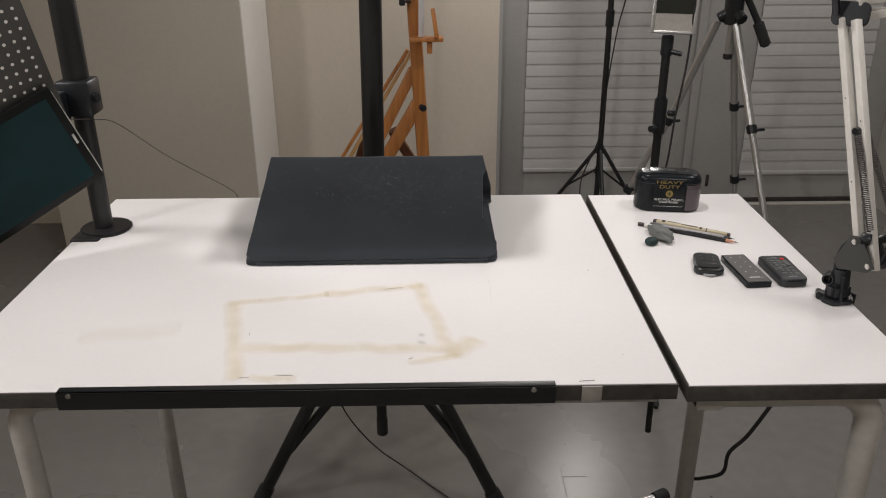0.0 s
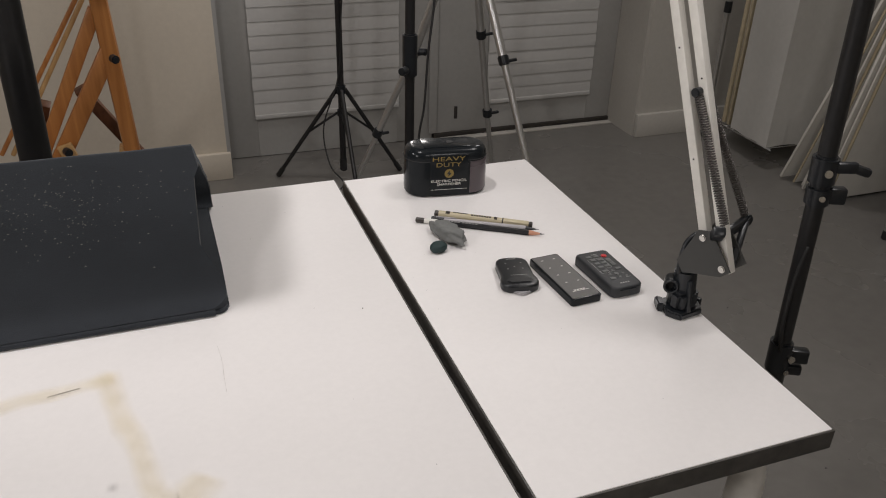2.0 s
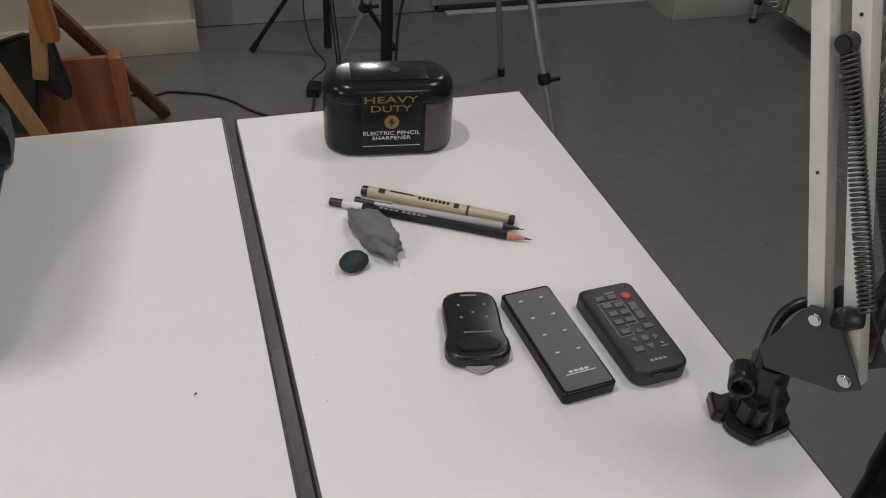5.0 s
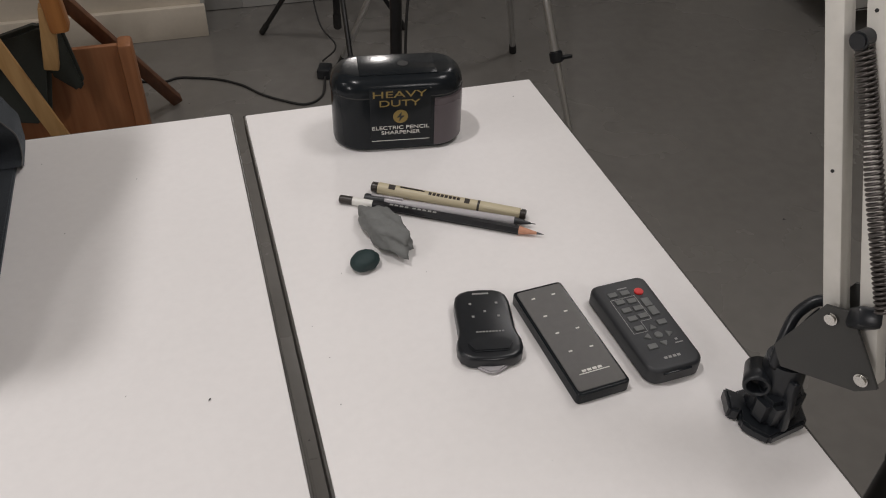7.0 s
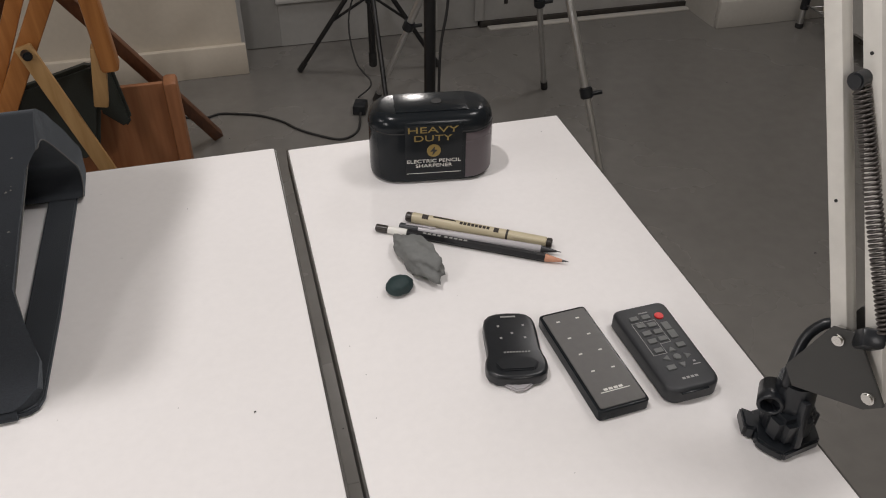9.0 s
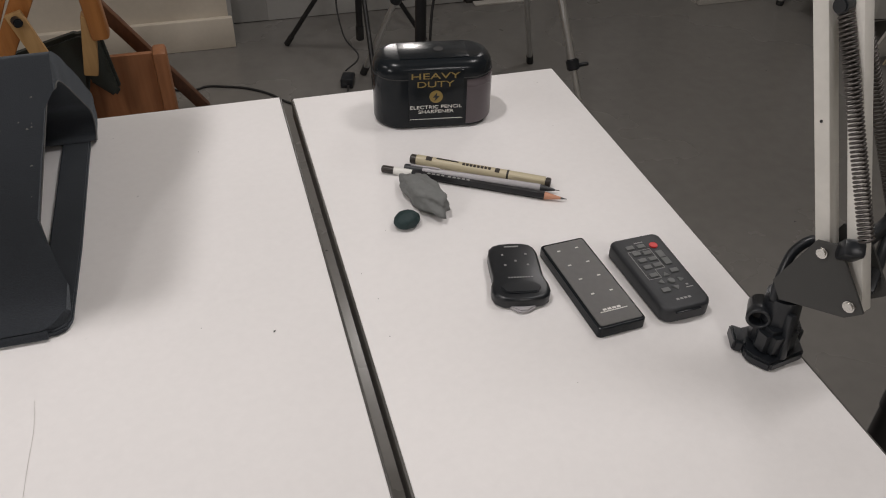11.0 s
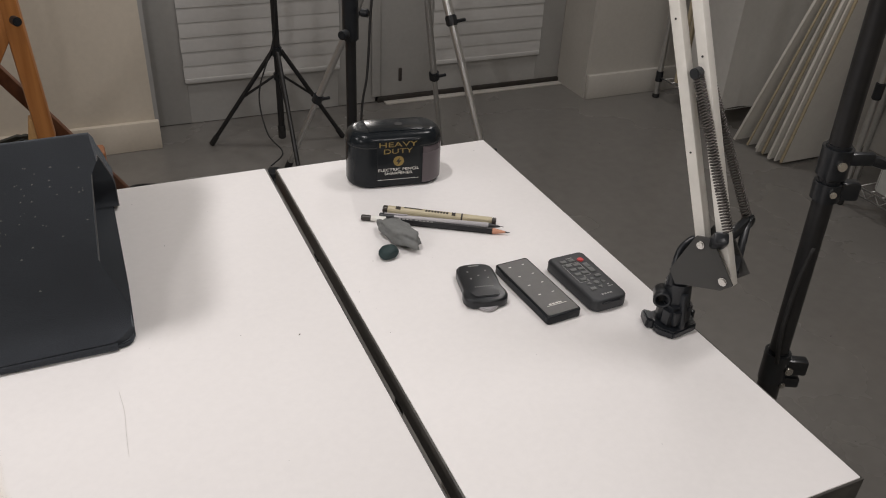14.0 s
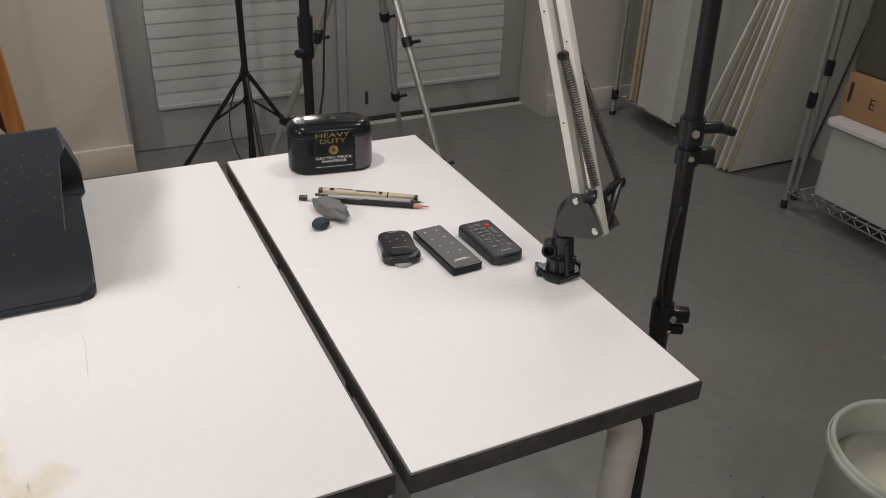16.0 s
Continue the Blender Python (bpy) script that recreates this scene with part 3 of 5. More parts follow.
# pencil, pens
def along(a, b, lift):
    """A frame whose x runs from a to b on the table."""
    a, b = Vector((*a, T + lift)), Vector((*b, T + lift))
    return pose(a.x, a.y, a.z, 0, 0, math.degrees(math.atan2(b.y - a.y, b.x - a.x))), (b - a).length


PM, PL = along((0.067, 0.5245), (0.219, 0.4325), 0.0037)
pencil = thing("pencil", (0.067, 0.5245, T), "black lacquered hexagonal pencil with a sharpened point", "pencil")
X = lambda u, m=PM: m @ Vector((u, 0, 0))
barrel = rod((0.030, 0, 0), (PL - 0.021, 0, 0), 0.0039, sides=6)
barrel.transform(PM @ pose(0, 0, 0, 30))
part("barrel", barrel, PENCIL, pencil)
part("eraser_tip", rod(X(0.0), X(0.012), 0.0036, bevel=0.0008), PENCAP, pencil, "dark brown dipped end")
part("white_band", rod(X(0.012), X(0.030), 0.00365, sides=12), PRINT_AND_HOLES, pencil, "white band")
part("point", rod(X(PL - 0.021), X(PL - 0.006), 0.0036, 0.0012), CEDAR, pencil, "bare cedar cone")
part("lead", rod(X(PL - 0.006), X(PL), 0.0012, 0.0002), GRAPHITE, pencil)
for k in range(9):
    u = 0.045 + 0.0045 * k + (0.002 if k > 3 else 0)
    part("print_bar", box(u, u + 0.003, -0.0011, 0.0011, 0.0031, 0.0034, 0, PM), PRINT_GREY, pencil)

MM, ML = along((0.0975, 0.5325), (0.2135, 0.4590), 0.0052)
pen = thing("fineliner_pen", (0.0975, 0.5325, T), "beige capped fineliner pen with dark ends and print", "pen")
part("barrel", rod(X(0.006, MM), X(ML - 0.005, MM), 0.0051, bevel=0.0005), PENBODY, pen)
part("end_plug", rod(X(0.0, MM), X(0.006, MM), 0.0047, bevel=0.0008), PENCAP, pen)
part("cap_end", rod(X(ML - 0.005, MM), X(ML, MM), 0.0047, bevel=0.0008), PENCAP, pen)
part("cap_rim", rod(X(ML - 0.042, MM), X(ML - 0.040, MM), 0.0053), PENCAP, pen)
part("clip", box(ML - 0.036, ML - 0.006, -0.0012, 0.0012, 0.0048, 0.0062, 0.0004, MM @ pose(0, 0, 0, 50)), PENBODY, pen)
for u, w, h in ((0.016, 0.006, 0.0034), (0.026, 0.022, 0.0007), (0.026, 0.02, -0.0018), (0.084, 0.0045, 0.004)):
    part("print_bar", box(u, u + w, -0.0006 if w > 0.01 else -0.0022, 0.0006 if w > 0.01 else 0.0022, 0.0046, 0.0053, 0, MM @ pose(0, 0, 0, 20 if h > 0.003 else h * 4000)), PENCAP, pen)
for k in range(8):
    u = 0.052 + 0.0036 * k
    part("print_bar", box(u, u + 0.0026, -0.0014, 0.0014, 0.0046, 0.0053, 0, MM @ pose(0, 0, 0, 15)), PENCAP, pen)

CM, CL = along((0.088, 0.5195), (0.2155, 0.4475), 0.0042)
clear = thing("mechanical_pencil", (0.088, 0.5195, T), "clear plastic mechanical pencil with a grey end", "pencil")
part("barrel", rod(X(0.018, CM), X(CL - 0.016, CM), 0.0036), CLEAR, clear, "clear barrel")
part("end_cap", rod(X(0.0, CM), X(0.018, CM), 0.0042, bevel=0.0007), GREYPLASTIC, clear)
part("clip", box(0.006, 0.034, -0.001, 0.001, 0.0038, 0.005, 0.0003, CM), CLEAR, clear)
part("tip", rod(X(CL - 0.016, CM), X(CL - 0.002, CM), 0.0034, 0.0009), GREYPLASTIC, clear)
part("lead", rod(X(CL - 0.002, CM), X(CL + 0.002, CM), 0.0004), GRAPHITE, clear)

# kneaded eraser and a lump of dark putty


def lump(name, centre, size, turn, mat, label, category, seed, rough, detail=4):
    bm = bmesh.new()
    bmesh.ops.create_icosphere(bm, subdivisions=detail, radius=1)
    for v in bm.verts:
        d = v.co.normalized()
        k = 1 + rough * noise.noise(d * 1.6 + Vector((seed, 0, 0))) + 0.5 * rough * noise.noise(d * 4 + Vector((seed, 3, 0)))
        if rough > 0.2:
            k -= 0.10 * max(0, 1 - abs(noise.noise(d * 2.2 + Vector((seed, 9, 1)))) * 9)
        v.co = Vector((d.x * size[0] * k, d.y * size[1] * k, max(-size[2] * 0.8, d.z * size[2] * k)))
    lo = min(v.co.z for v in bm.verts)
    bm.transform(pose(centre[0], centre[1], T - lo, 0, 0, turn))
    return solid(name, bm, mat, label, category)


lump("kneaded_eraser", (0.0925, 0.4670), (0.0335, 0.0150, 0.0118), -70, PUTTY, "lumpy grey kneaded eraser resting by the pencils", "eraser", 2.3, 0.27)
lump("putty_ball", (0.0690, 0.4370), (0.0118, 0.0100, 0.0075), 25, STONE, "small dark green flattened lump of putty", "putty", 7.1, 0.10)

# remote controls
def remote_body(outline, h, m, top=0.0015):
    """A flat body with softly rounded upper and lower rims."""
    mu, mv = max(abs(u) for u, v in outline), max(abs(v) for u, v in outline)
    lv = [(0.6 * top, 0.0), (0.0, 0.6 * top)] + [(top * (1 - math.cos(a)), h - top + top * math.sin(a)) for a in (radians(22.5 * k) for k in range(5))]
    bm = bmesh.new()
    rows = [[bm.verts.new((u * (1 - i / mu), v * (1 - i / mv), z)) for u, v in outline] for i, z in lv]
    n_ = len(outline)
    for a, b in zip(rows, rows[1:]):
        for k in range(n_):
            bm.faces.new((a[k], a[(k + 1) % n_], b[(k + 1) % n_], b[k]))
    bm.faces.new(rows[0][::-1])
    bm.faces.new(rows[-1])
    bmesh.ops.recalc_face_normals(bm, faces=bm.faces[:])
    bm.transform(m)
    return bm


R1 = pose(0.1360, 0.3435, T, 0, 0, -11)
r1 = thing("remote_shutter", (0.1375, 0.347, T), "small rounded black remote with white symbols", "remote control", "remote controls in a row")
half = [(0.0, -0.0358), (0.008, -0.0352), (0.016, -0.0335), (0.0212, -0.0295), (0.0232, -0.0235), (0.0230, -0.0165), (0.0214, -0.0118), (0.0204, -0.006),
        (0.0206, 0.010), (0.0205, 0.022), (0.0190, 0.0285), (0.0155, 0.0325), (0.0100, 0.0345), (0.0, 0.0352)]
out1 = half + [(-u, v) for u, v in reversed(half[1:-1])]
part("body", remote_body(out1, 0.011, R1, 0.003), PLASTIC_BLACK, r1)
part("thumb_ridge", prism([(-0.0125, -0.0285), (0.0125, -0.0285), (0.0165, -0.0215), (0.0105, -0.0155), (-0.0105, -0.0155), (-0.0165, -0.0215)], "z", 0.0106, 0.0124, 0.0012, R1), PLASTIC_BLACK, r1)
part("key_loop", prism([(-0.013, -0.026), (0.013, -0.026), (0.011, -0.035), (0.003, -0.0405), (-0.003, -0.0405), (-0.011, -0.035)], "z", 0.001, 0.004, 0.001, R1), CLEAR, r1, "clear cord loop")
part("slot", box(-0.006, 0.006, 0.0285, 0.030, 0.0108, 0.0114, 0.0002, R1), PRINT_GREY, r1)
for u, v in ((-0.009, 0.019), (0.0104, 0.019), (0.0008, 0.0109), (-0.0084, 0.006), (0.0101, 0.0056)):
    part("symbol", box(u - 0.0009, u + 0.0009, v - 0.0009, v + 0.0009, 0.0110, 0.0113, 0, R1), PRINT_GREY, r1)
for k in range(9):
    part("print_bar", box(-0.0083 + 0.0023 * k, -0.0068 + 0.0023 * k, -0.0100, -0.0088, 0.0110, 0.0113, 0, R1), PRINT_GREY, r1)

R2 = pose(0.1890, 0.3175, T, 0, 0, 3.5)
r2 = thing("remote_speaker", (0.189, 0.3195, T), "slim grey-faced remote with a black rim", "remote control", "remote controls in a row")
part("body", remote_body(rounded(0.0400, 0.1045, 0.003, 3), 0.0098, R2, 0.0012), GLOSS_BLACK, r2)
fc = part("face", prism(rounded(0.0360, 0.0995, 0.002, 3), "z", 0.0096, 0.0103, 0.0002, R2), BRUSHED, r2, "brushed grey face")
for u, v in ((-0.0085, 0.0400), (0.008, 0.0400), (-0.008, 0.021), (0.0085, 0.021), (-0.0075, 0.003), (0.0087, 0.003), (-0.0066, -0.0155), (0.0095, -0.0160)):
    part("symbol", box(u - 0.0014, u + 0.0014, v - 0.0006, v + 0.0006, 0.0102, 0.0106, 0, R2), PRINT_AND_HOLES, fc)
part("logo", join(box(-0.011, 0.012, -0.0370, -0.0363, 0.0102, 0.0106, 0, R2), *[box(-0.0078 + 0.0040 * k, -0.0048 + 0.0040 * k, -0.0354, -0.0335, 0.0102, 0.0106, 0, R2) for k in range(4)]), PRINT_AND_HOLES, fc)

R3 = pose(0.2455, 0.3100, T, 0, 0, 2.0)
r3 = thing("remote_camera", (0.2415, 0.313, T), "thick black remote with grey keys and red button", "remote control", "remote controls in a row")
part("body", remote_body([(u * (1 + 0.04 * v / 0.045), v) for u, v in rounded(0.0440, 0.0900, 0.009, 6, 0.006)], 0.0145, R3, 0.003), GREYPLASTIC, r3)


def key(u, v, w, h, mat=KEY):
    part("key", box(u - w / 2, u + w / 2, v - h / 2, v + h / 2, 0.0140, 0.0155, 0.0004, R3), mat, r3, "red key" if mat is RED else "")


part("key", rod(R3 @ Vector((0.0105, 0.0290, 0.0138)), R3 @ Vector((0.0105, 0.0290, 0.0156)), 0.0036, sides=18, bevel=0.0004), RED, r3, "round red key")
for u, v in ((-0.0104, 0.0309), (-0.0004, 0.0305), (-0.0087, 0.0226), (0.0003, 0.0215), (-0.0082, 0.0138), (0.0010, 0.0135), (-0.0083, 0.0050), (0.0007, 0.0055), (0.0104, -0.0039), (-0.0087, -0.0050), (-0.0083, -0.0232)):
    key(u, v, 0.0070, 0.0046)
key(0.0103, 0.0172, 0.0062, 0.0086), key(0.0106, 0.0080, 0.0062, 0.0086)
part("key", rod(R3 @ Vector((0.0014, -0.0146, 0.0138)), R3 @ Vector((0.0014, -0.0146, 0.0156)), 0.0030, sides=16, bevel=0.0004), KEY, r3)
for u, v, turn in ((0.0013, -0.0066, 90), (0.0098, -0.0152, 0), (0.0015, -0.0228, -90), (-0.0072, -0.0140, 180)):
    part("key", prism([(0.0030, 0.0), (-0.0022, 0.0031), (-0.0022, -0.0031)], "z", 0.0138, 0.0154, 0.0004, R3 @ pose(u, v, 0, 0, 0, turn)), KEY, r3)
part("symbol", box(0.0105, 0.0125, -0.0222, -0.0206, 0.0143, 0.0147, 0, R3), PRINT_GREY, r3)
part("symbol", box(0.0090, 0.0150, -0.0250, -0.0242, 0.0143, 0.0147, 0, R3), PRINT_GREY, r3)
part("key_frame", join(box(-0.0148, -0.0144, -0.009, 0.0265, 0.0143, 0.0146, 0, R3), box(-0.0148, 0.0054, 0.0261, 0.0265, 0.0143, 0.0146, 0, R3), box(0.0050, 0.0054, 0.0010, 0.0265, 0.0143, 0.0146, 0, R3), box(-0.0035, 0.0054, 0.0010, 0.0014, 0.0143, 0.0146, 0, R3), box(-0.0039, -0.0035, -0.009, 0.0014, 0.0143, 0.0146, 0, R3), box(-0.0148, -0.0035, -0.009, -0.0086, 0.0143, 0.0146, 0, R3)), PRINT_GREY, r3)
for k in range(4):
    part("print_bar", box(-0.0060 + 0.0034 * k, -0.0036 + 0.0034 * k, -0.0358, -0.0338, 0.0143, 0.0146, 0, R3), PRINT_GREY, r3)
part("print_bar", box(-0.004, 0.004, 0.0352, 0.0362, 0.0143, 0.0146, 0, R3), PRINT_GREY, r3)
part("end_ridge", box(-0.012, 0.010, -0.0462, -0.0440, 0.0105, 0.0120, 0.0006, R3), GLOSS_BLACK, r3)

# crumbs and pencil specks on the table
rng = random.Random(11)
specks = bmesh.new()
for x, y, r in [(-0.059, 0.335, 0.0012)] + [(rng.uniform(-0.2, 0.28), rng.uniform(0.03, 0.66), rng.uniform(0.0002, 0.0005)) for _ in range(20)]:
    v = [specks.verts.new((x + r * math.cos(a) * rng.uniform(0.5, 1.6), y + r * math.sin(a), T + 0.0003 + 0.0004 * (i == 3))) for i, a in enumerate((0, 2.1, 4.2, 1))]
    for i, j, k in ((0, 1, 3), (1, 2, 3), (2, 0, 3)):
        specks.faces.new((v[i], v[j], v[k]))
solid("crumbs", specks, SPECK, "tiny dark crumbs scattered over the white table", "crumbs", kind="stuff")
scraps = bmesh.new()
for (x, y, a, l_) in ((-0.371, 0.2755, 10, 0.029), (-0.55, 0.03, 8, 0.014), (-0.50, 0.034, -3, 0.022), (-0.3405, 0.0705, 25, 0.006), (-0.2765, 0.106, 95, 0.008), (-0.565, 0.14, 100, 0.008), (-0.12, 0.012, 5, 0.02)):
    d = Vector((math.cos(radians(a)), math.sin(radians(a)), 0)) * l_ / 2
    s = Vector((-d.y, d.x, 0)).normalized() * 0.0003
    c = Vector((x, y, T + 0.0016))
    scraps.faces.new([scraps.verts.new(q) for q in (c - d - s, c + d - s, c + d + s + Vector((0, 0, 0.0008)), c - d + s + Vector((0, 0, 0.0008)))])
solid("paper_scraps", scraps, TAPE, "thin torn slivers of tape left on the table", "scraps", kind="stuff")

solid("loose_fibre", tube(smooth_path([(-0.2235, 0.311, T + 0.0004), (-0.2215, 0.285, T + 0.0004), (-0.2225, 0.258, T + 0.0004), (-0.2230, 0.231, T + 0.0004)], 6), 0.00008, 5), TAPE, "fine curved fibre lying on the white table", "fibre")

# ---- spring-arm lamp clamped to the side table ----
lamp = thing("spring_arm_lamp", (0.285, 0.225, T), "cream spring-balanced lamp arm on a black table clamp", "lamp")
K = pose(0.287, 0.226, T, 0, 0, 18)
cl = part("clamp", join(prism([(0.2660, 0.218), (0.2685, 0.211), (0.2765, 0.2005), (0.3080, 0.2055), (0.3150, 0.224), (0.3070, 0.242), (0.2760, 0.241)], "z", T, T + 0.0085, 0.0018),
                    prism([(0.2755, 0.2075), (0.2900, 0.2065), (0.3035, 0.2100), (0.3095, 0.224), (0.3030, 0.2385), (0.2790, 0.237), (0.2725, 0.223)], "z", T + 0.007, T + 0.030, 0.004),
                    beam((0.2880, 0.2075, T + 0.006), (0.2900, 0.214, T + 0.044), 0.006, 0.010, 0.002, up=(0, 1, 0)),
                    rod((0.2925, 0.225, T + 0.022), (0.2920, 0.2265, T + 0.054), 0.0142, 0.0125, sides=28, bevel=0.003)), PLASTIC_BLACK, lamp, "black plastic table clamp")
part("clamp_lug", prism([(0.2620, 0.2265), (0.2690, 0.2225), (0.2765, 0.2370), (0.2690, 0.2445)], "z", T, T + 0.0115, 0.0018), PLASTIC_BLACK, cl)
AX = Vector((-0.62, -0.78, 0.04)).normalized()
ring_at = AX.to_track_quat("Z", "Y").to_matrix().to_4x4()
part("clamp_ring", lathe([(0.0060, -0.016), (0.0088, -0.020), (0.0088, -0.001), (0.0080, 0.0), (0.0066, 0.0), (0.0060, -0.001)], (0.2725, 0.2225, T + 0.0335), 28, ring_at, ring=True), PLASTIC_BLACK, cl, "open screw socket")
part("socket_screw", rod(Vector((0.2725, 0.2225, T + 0.0335)) - AX * 0.016, Vector((0.2725, 0.2225, T + 0.0335)) - AX * 0.009, 0.0062, bevel=0.001), RUBBER, cl)
part("clamp_jaw", join(box(-0.012, 0.018, -0.012, 0.012, -0.060, -0.052, 0.002, K), box(0.028, 0.034, -0.012, 0.012, -0.060, 0.008, 0.002, K)), PLASTIC_BLACK, cl)
B1, B2, B3 = Vector((0.299, 0.2145, 0.989)), Vector((0.310, 0.1875, 0.962)), Vector((0.365, 0.230, 0.992))
arm_dir = Vector((-0.0225, 0.104, 0.26)).normalized()
side = Vector((0.94, 0.35, 0.0))       # through the arm, from its near to its far face
across = Vector((0.35, -0.94, 0.0))    # from the first bar to the second
part("neck", tube(smooth_path([(0.2815, 0.2245, 0.938), (0.2845, 0.2290, 0.956), (0.2920, 0.2340, 0.9715), (0.3020, 0.2335, 0.981), (0.3090, 0.2300, 0.983)], 5), 0.0036, 10), PLASTIC_BLACK, lamp)
part("neck", tube(smooth_path([(0.2890, 0.2220, 0.938), (0.2915, 0.2245, 0.954), (0.2975, 0.2280, 0.967), (0.3060, 0.2290, 0.976)], 5), 0.0032, 10), PLASTIC_BLACK, lamp)
for off in (-0.0055, 0.026):
    o = side * off
    pl = bmesh.new()
    pts = [B1 + Vector((-0.004, 0.004, 0.008)), B1 + Vector((0.006, -0.006, 0.009)), B2 + Vector((0.005, -0.008, -0.001)), B2 + Vector((0.0, 0.0, -0.010)), Vector((0.286, 0.222, 0.944)), Vector((0.283, 0.230, 0.956))]
    f = pl.faces.new([pl.verts.new(p + o) for p in pts])
    ex = bmesh.ops.extrude_face_region(pl, geom=[f])
    bmesh.ops.translate(pl, vec=side * 0.002, verts=[v for v in ex["geom"] if isinstance(v, bmesh.types.BMVert)])
    bmesh.ops.recalc_face_normals(pl, faces=pl.faces[:])
    part("bracket", pl, BRACKET, lamp, "dark grey bracket plate")
part("spring_lug", join(beam(B1 + across * 0.012 + side * 0.010, B3, 0.008, 0.013, 0.003), beam(B2 + side * 0.016, B3, 0.008, 0.011, 0.003), rod(B3 - across * 0.005, B3 + across * 0.005, 0.0075, bevel=0.002)), PLASTIC_BLACK, lamp)
part("lug_rivet", rod(B3 + across * 0.0045 + Vector((-0.008, 0, -0.003)), B3 + across * 0.006 + Vector((-0.008, 0, -0.003)), 0.0022), SCREW, lamp)
part("spring_lug", beam(B1 + across * 0.010 + side * 0.004 + Vector((0, 0, 0.002)), Vector((0.2995, 0.1945, 1.006)), 0.014, 0.012, 0.003), PLASTIC_BLACK, lamp)
for b in (B1, B2):
    part("bolt", rod(b - side * 0.003, b - side * 0.0072, 0.0042, bevel=0.001), SCREW, lamp, "bright bolt head")
L = 0.324
for k, a in enumerate((Vector((0.3055, 0.2195, 0.983)), Vector((0.3185, 0.1905, 0.957)))):
    ab = part("arm_bar", beam(a - arm_dir * 0.004, a + arm_dir * (L + (0.028 if k else 0)), 0.0108, 0.0110, 0.0010, up=side), ARM_WHITE, lamp, "cream square arm tube")
    for h in (0.09, 0.21):
        part("rivet", rod(a + arm_dir * h - side * 0.0045, a + arm_dir * h - side * 0.0060, 0.0010), SPECK, ab)


def coil(a, b, r, turns, wire):
    a, b = Vector(a), Vector(b)
    d = (b - a).normalized()
    s = d.orthogonal().normalized()
    u = d.cross(s)
    n_ = turns * 9
    return tube([a + (b - a) * i / n_ + r * (math.cos(2 * math.pi * i / 9) * s + math.sin(2 * math.pi * i / 9) * u) for i in range(n_ + 1)], wire, 5)


PEG = Vector((0.2905, 0.2635, 1.1375))
for k in (0, 1):
    top = PEG + side * (0.017 * k + 0.003)
    bot = Vector((0.2995, 0.1890, 1.0145)) if k == 0 else B3 + Vector((-0.003, 0.0, 0.006))
    part("spring", coil(bot, top, 0.0043, 54, 0.0009), SPRING, lamp, "coiled steel spring")
part("spring_peg", rod(PEG - side * 0.003, PEG + side * 0.024, 0.0050, bevel=0.001), PLASTIC_BLACK, lamp)
TOP = B1 + arm_dir * L
part("elbow", join(prism(rounded(0.05, 0.034, 0.010), "z", -0.004, 0.004, 0.001, look(TOP + Vector((0.015, 0, 0)), TOP + Vector((0.3, 0.35, -0.1)))),
                    beam(TOP + Vector((-0.004, 0.004, 0.0)), TOP + Vector((-0.022, -0.01, 0.05)), 0.010, 0.008), beam(TOP + Vector((0.03, 0.02, 0)), TOP + Vector((0.05, 0.02, 0.06)), 0.010, 0.008)), PLASTIC_BLACK, lamp, "black plastic elbow")
for k in (0.0, 0.022):
    part("upper_arm_bar", beam(TOP + Vector((0.02, -0.002, -0.004 + k)), TOP + Vector((0.42, -0.02, 0.06 + k)), 0.0125, 0.0125, 0.0012), ARM_WHITE, lamp, "cream square arm tube")
part("lamp_shade", lathe([(0.022, 0.10), (0.03, 0.09), (0.075, 0.0), (0.072, 0.0), (0.028, 0.086), (0.02, 0.09)], TOP + Vector((0.46, -0.03, 0.0)), 32, ring=True), ARM_WHITE, lamp, "cream metal shade")

# ---- black light stand beside the side table ----


def stand(name, x, y, top, hub, collar, feet, r, label, foot_r=0.011, post_end=0.12, lean=(0, 0), brace_at=0.45, tail=0.0):
    s = thing(name, (x, y, 0), label, "light stand")
    tp = Vector((x + lean[0], y + lean[1], top))
    part("post", rod((x, y, 0.5 if tail else post_end), tp, r, sides=24), STEEL_BLACK, s)
    if tail:
        part("post_tail", rod((x, y, post_end), (x, y, 0.52), tail, sides=20), STEEL_BLACK, s)
    part("post_cap", rod((x, y, post_end - 0.012), (x, y, post_end + 0.045), tail * 1.08 if tail else r * 1.18, bevel=0.004), RUBBER, s)
    part("hub", rod((x, y, hub - 0.02), (x, y, hub + 0.02), r * 1.5, bevel=0.004), PLASTIC_BLACK, s)
    part("collar", rod((x, y, collar - 0.016), (x, y, collar + 0.016), r * 1.45, bevel=0.004), PLASTIC_BLACK, s)
    for fx, fy in feet:
        d = Vector((fx - x, fy - y, 0)).normalized()
        a, b = Vector((x, y, hub)) + d * r * 1.3, Vector((fx, fy, 0.012))
        lg = part("leg", rod(a, b, foot_r), STEEL_BLACK, s)
        part("foot", rod(b + (a - b).normalized() * 0.035, b - (a - b).normalized() * 0.010, foot_r * 1.25, bevel=0.003), RUBBER, lg, "rubber foot")
        m_ = a + (b - a) * brace_at
        part("brace", beam(Vector((x, y, collar)) + d * r * 1.3, m_, foot_r * 1.1, foot_r * 1.1), STEEL_BLACK, lg)
    return s


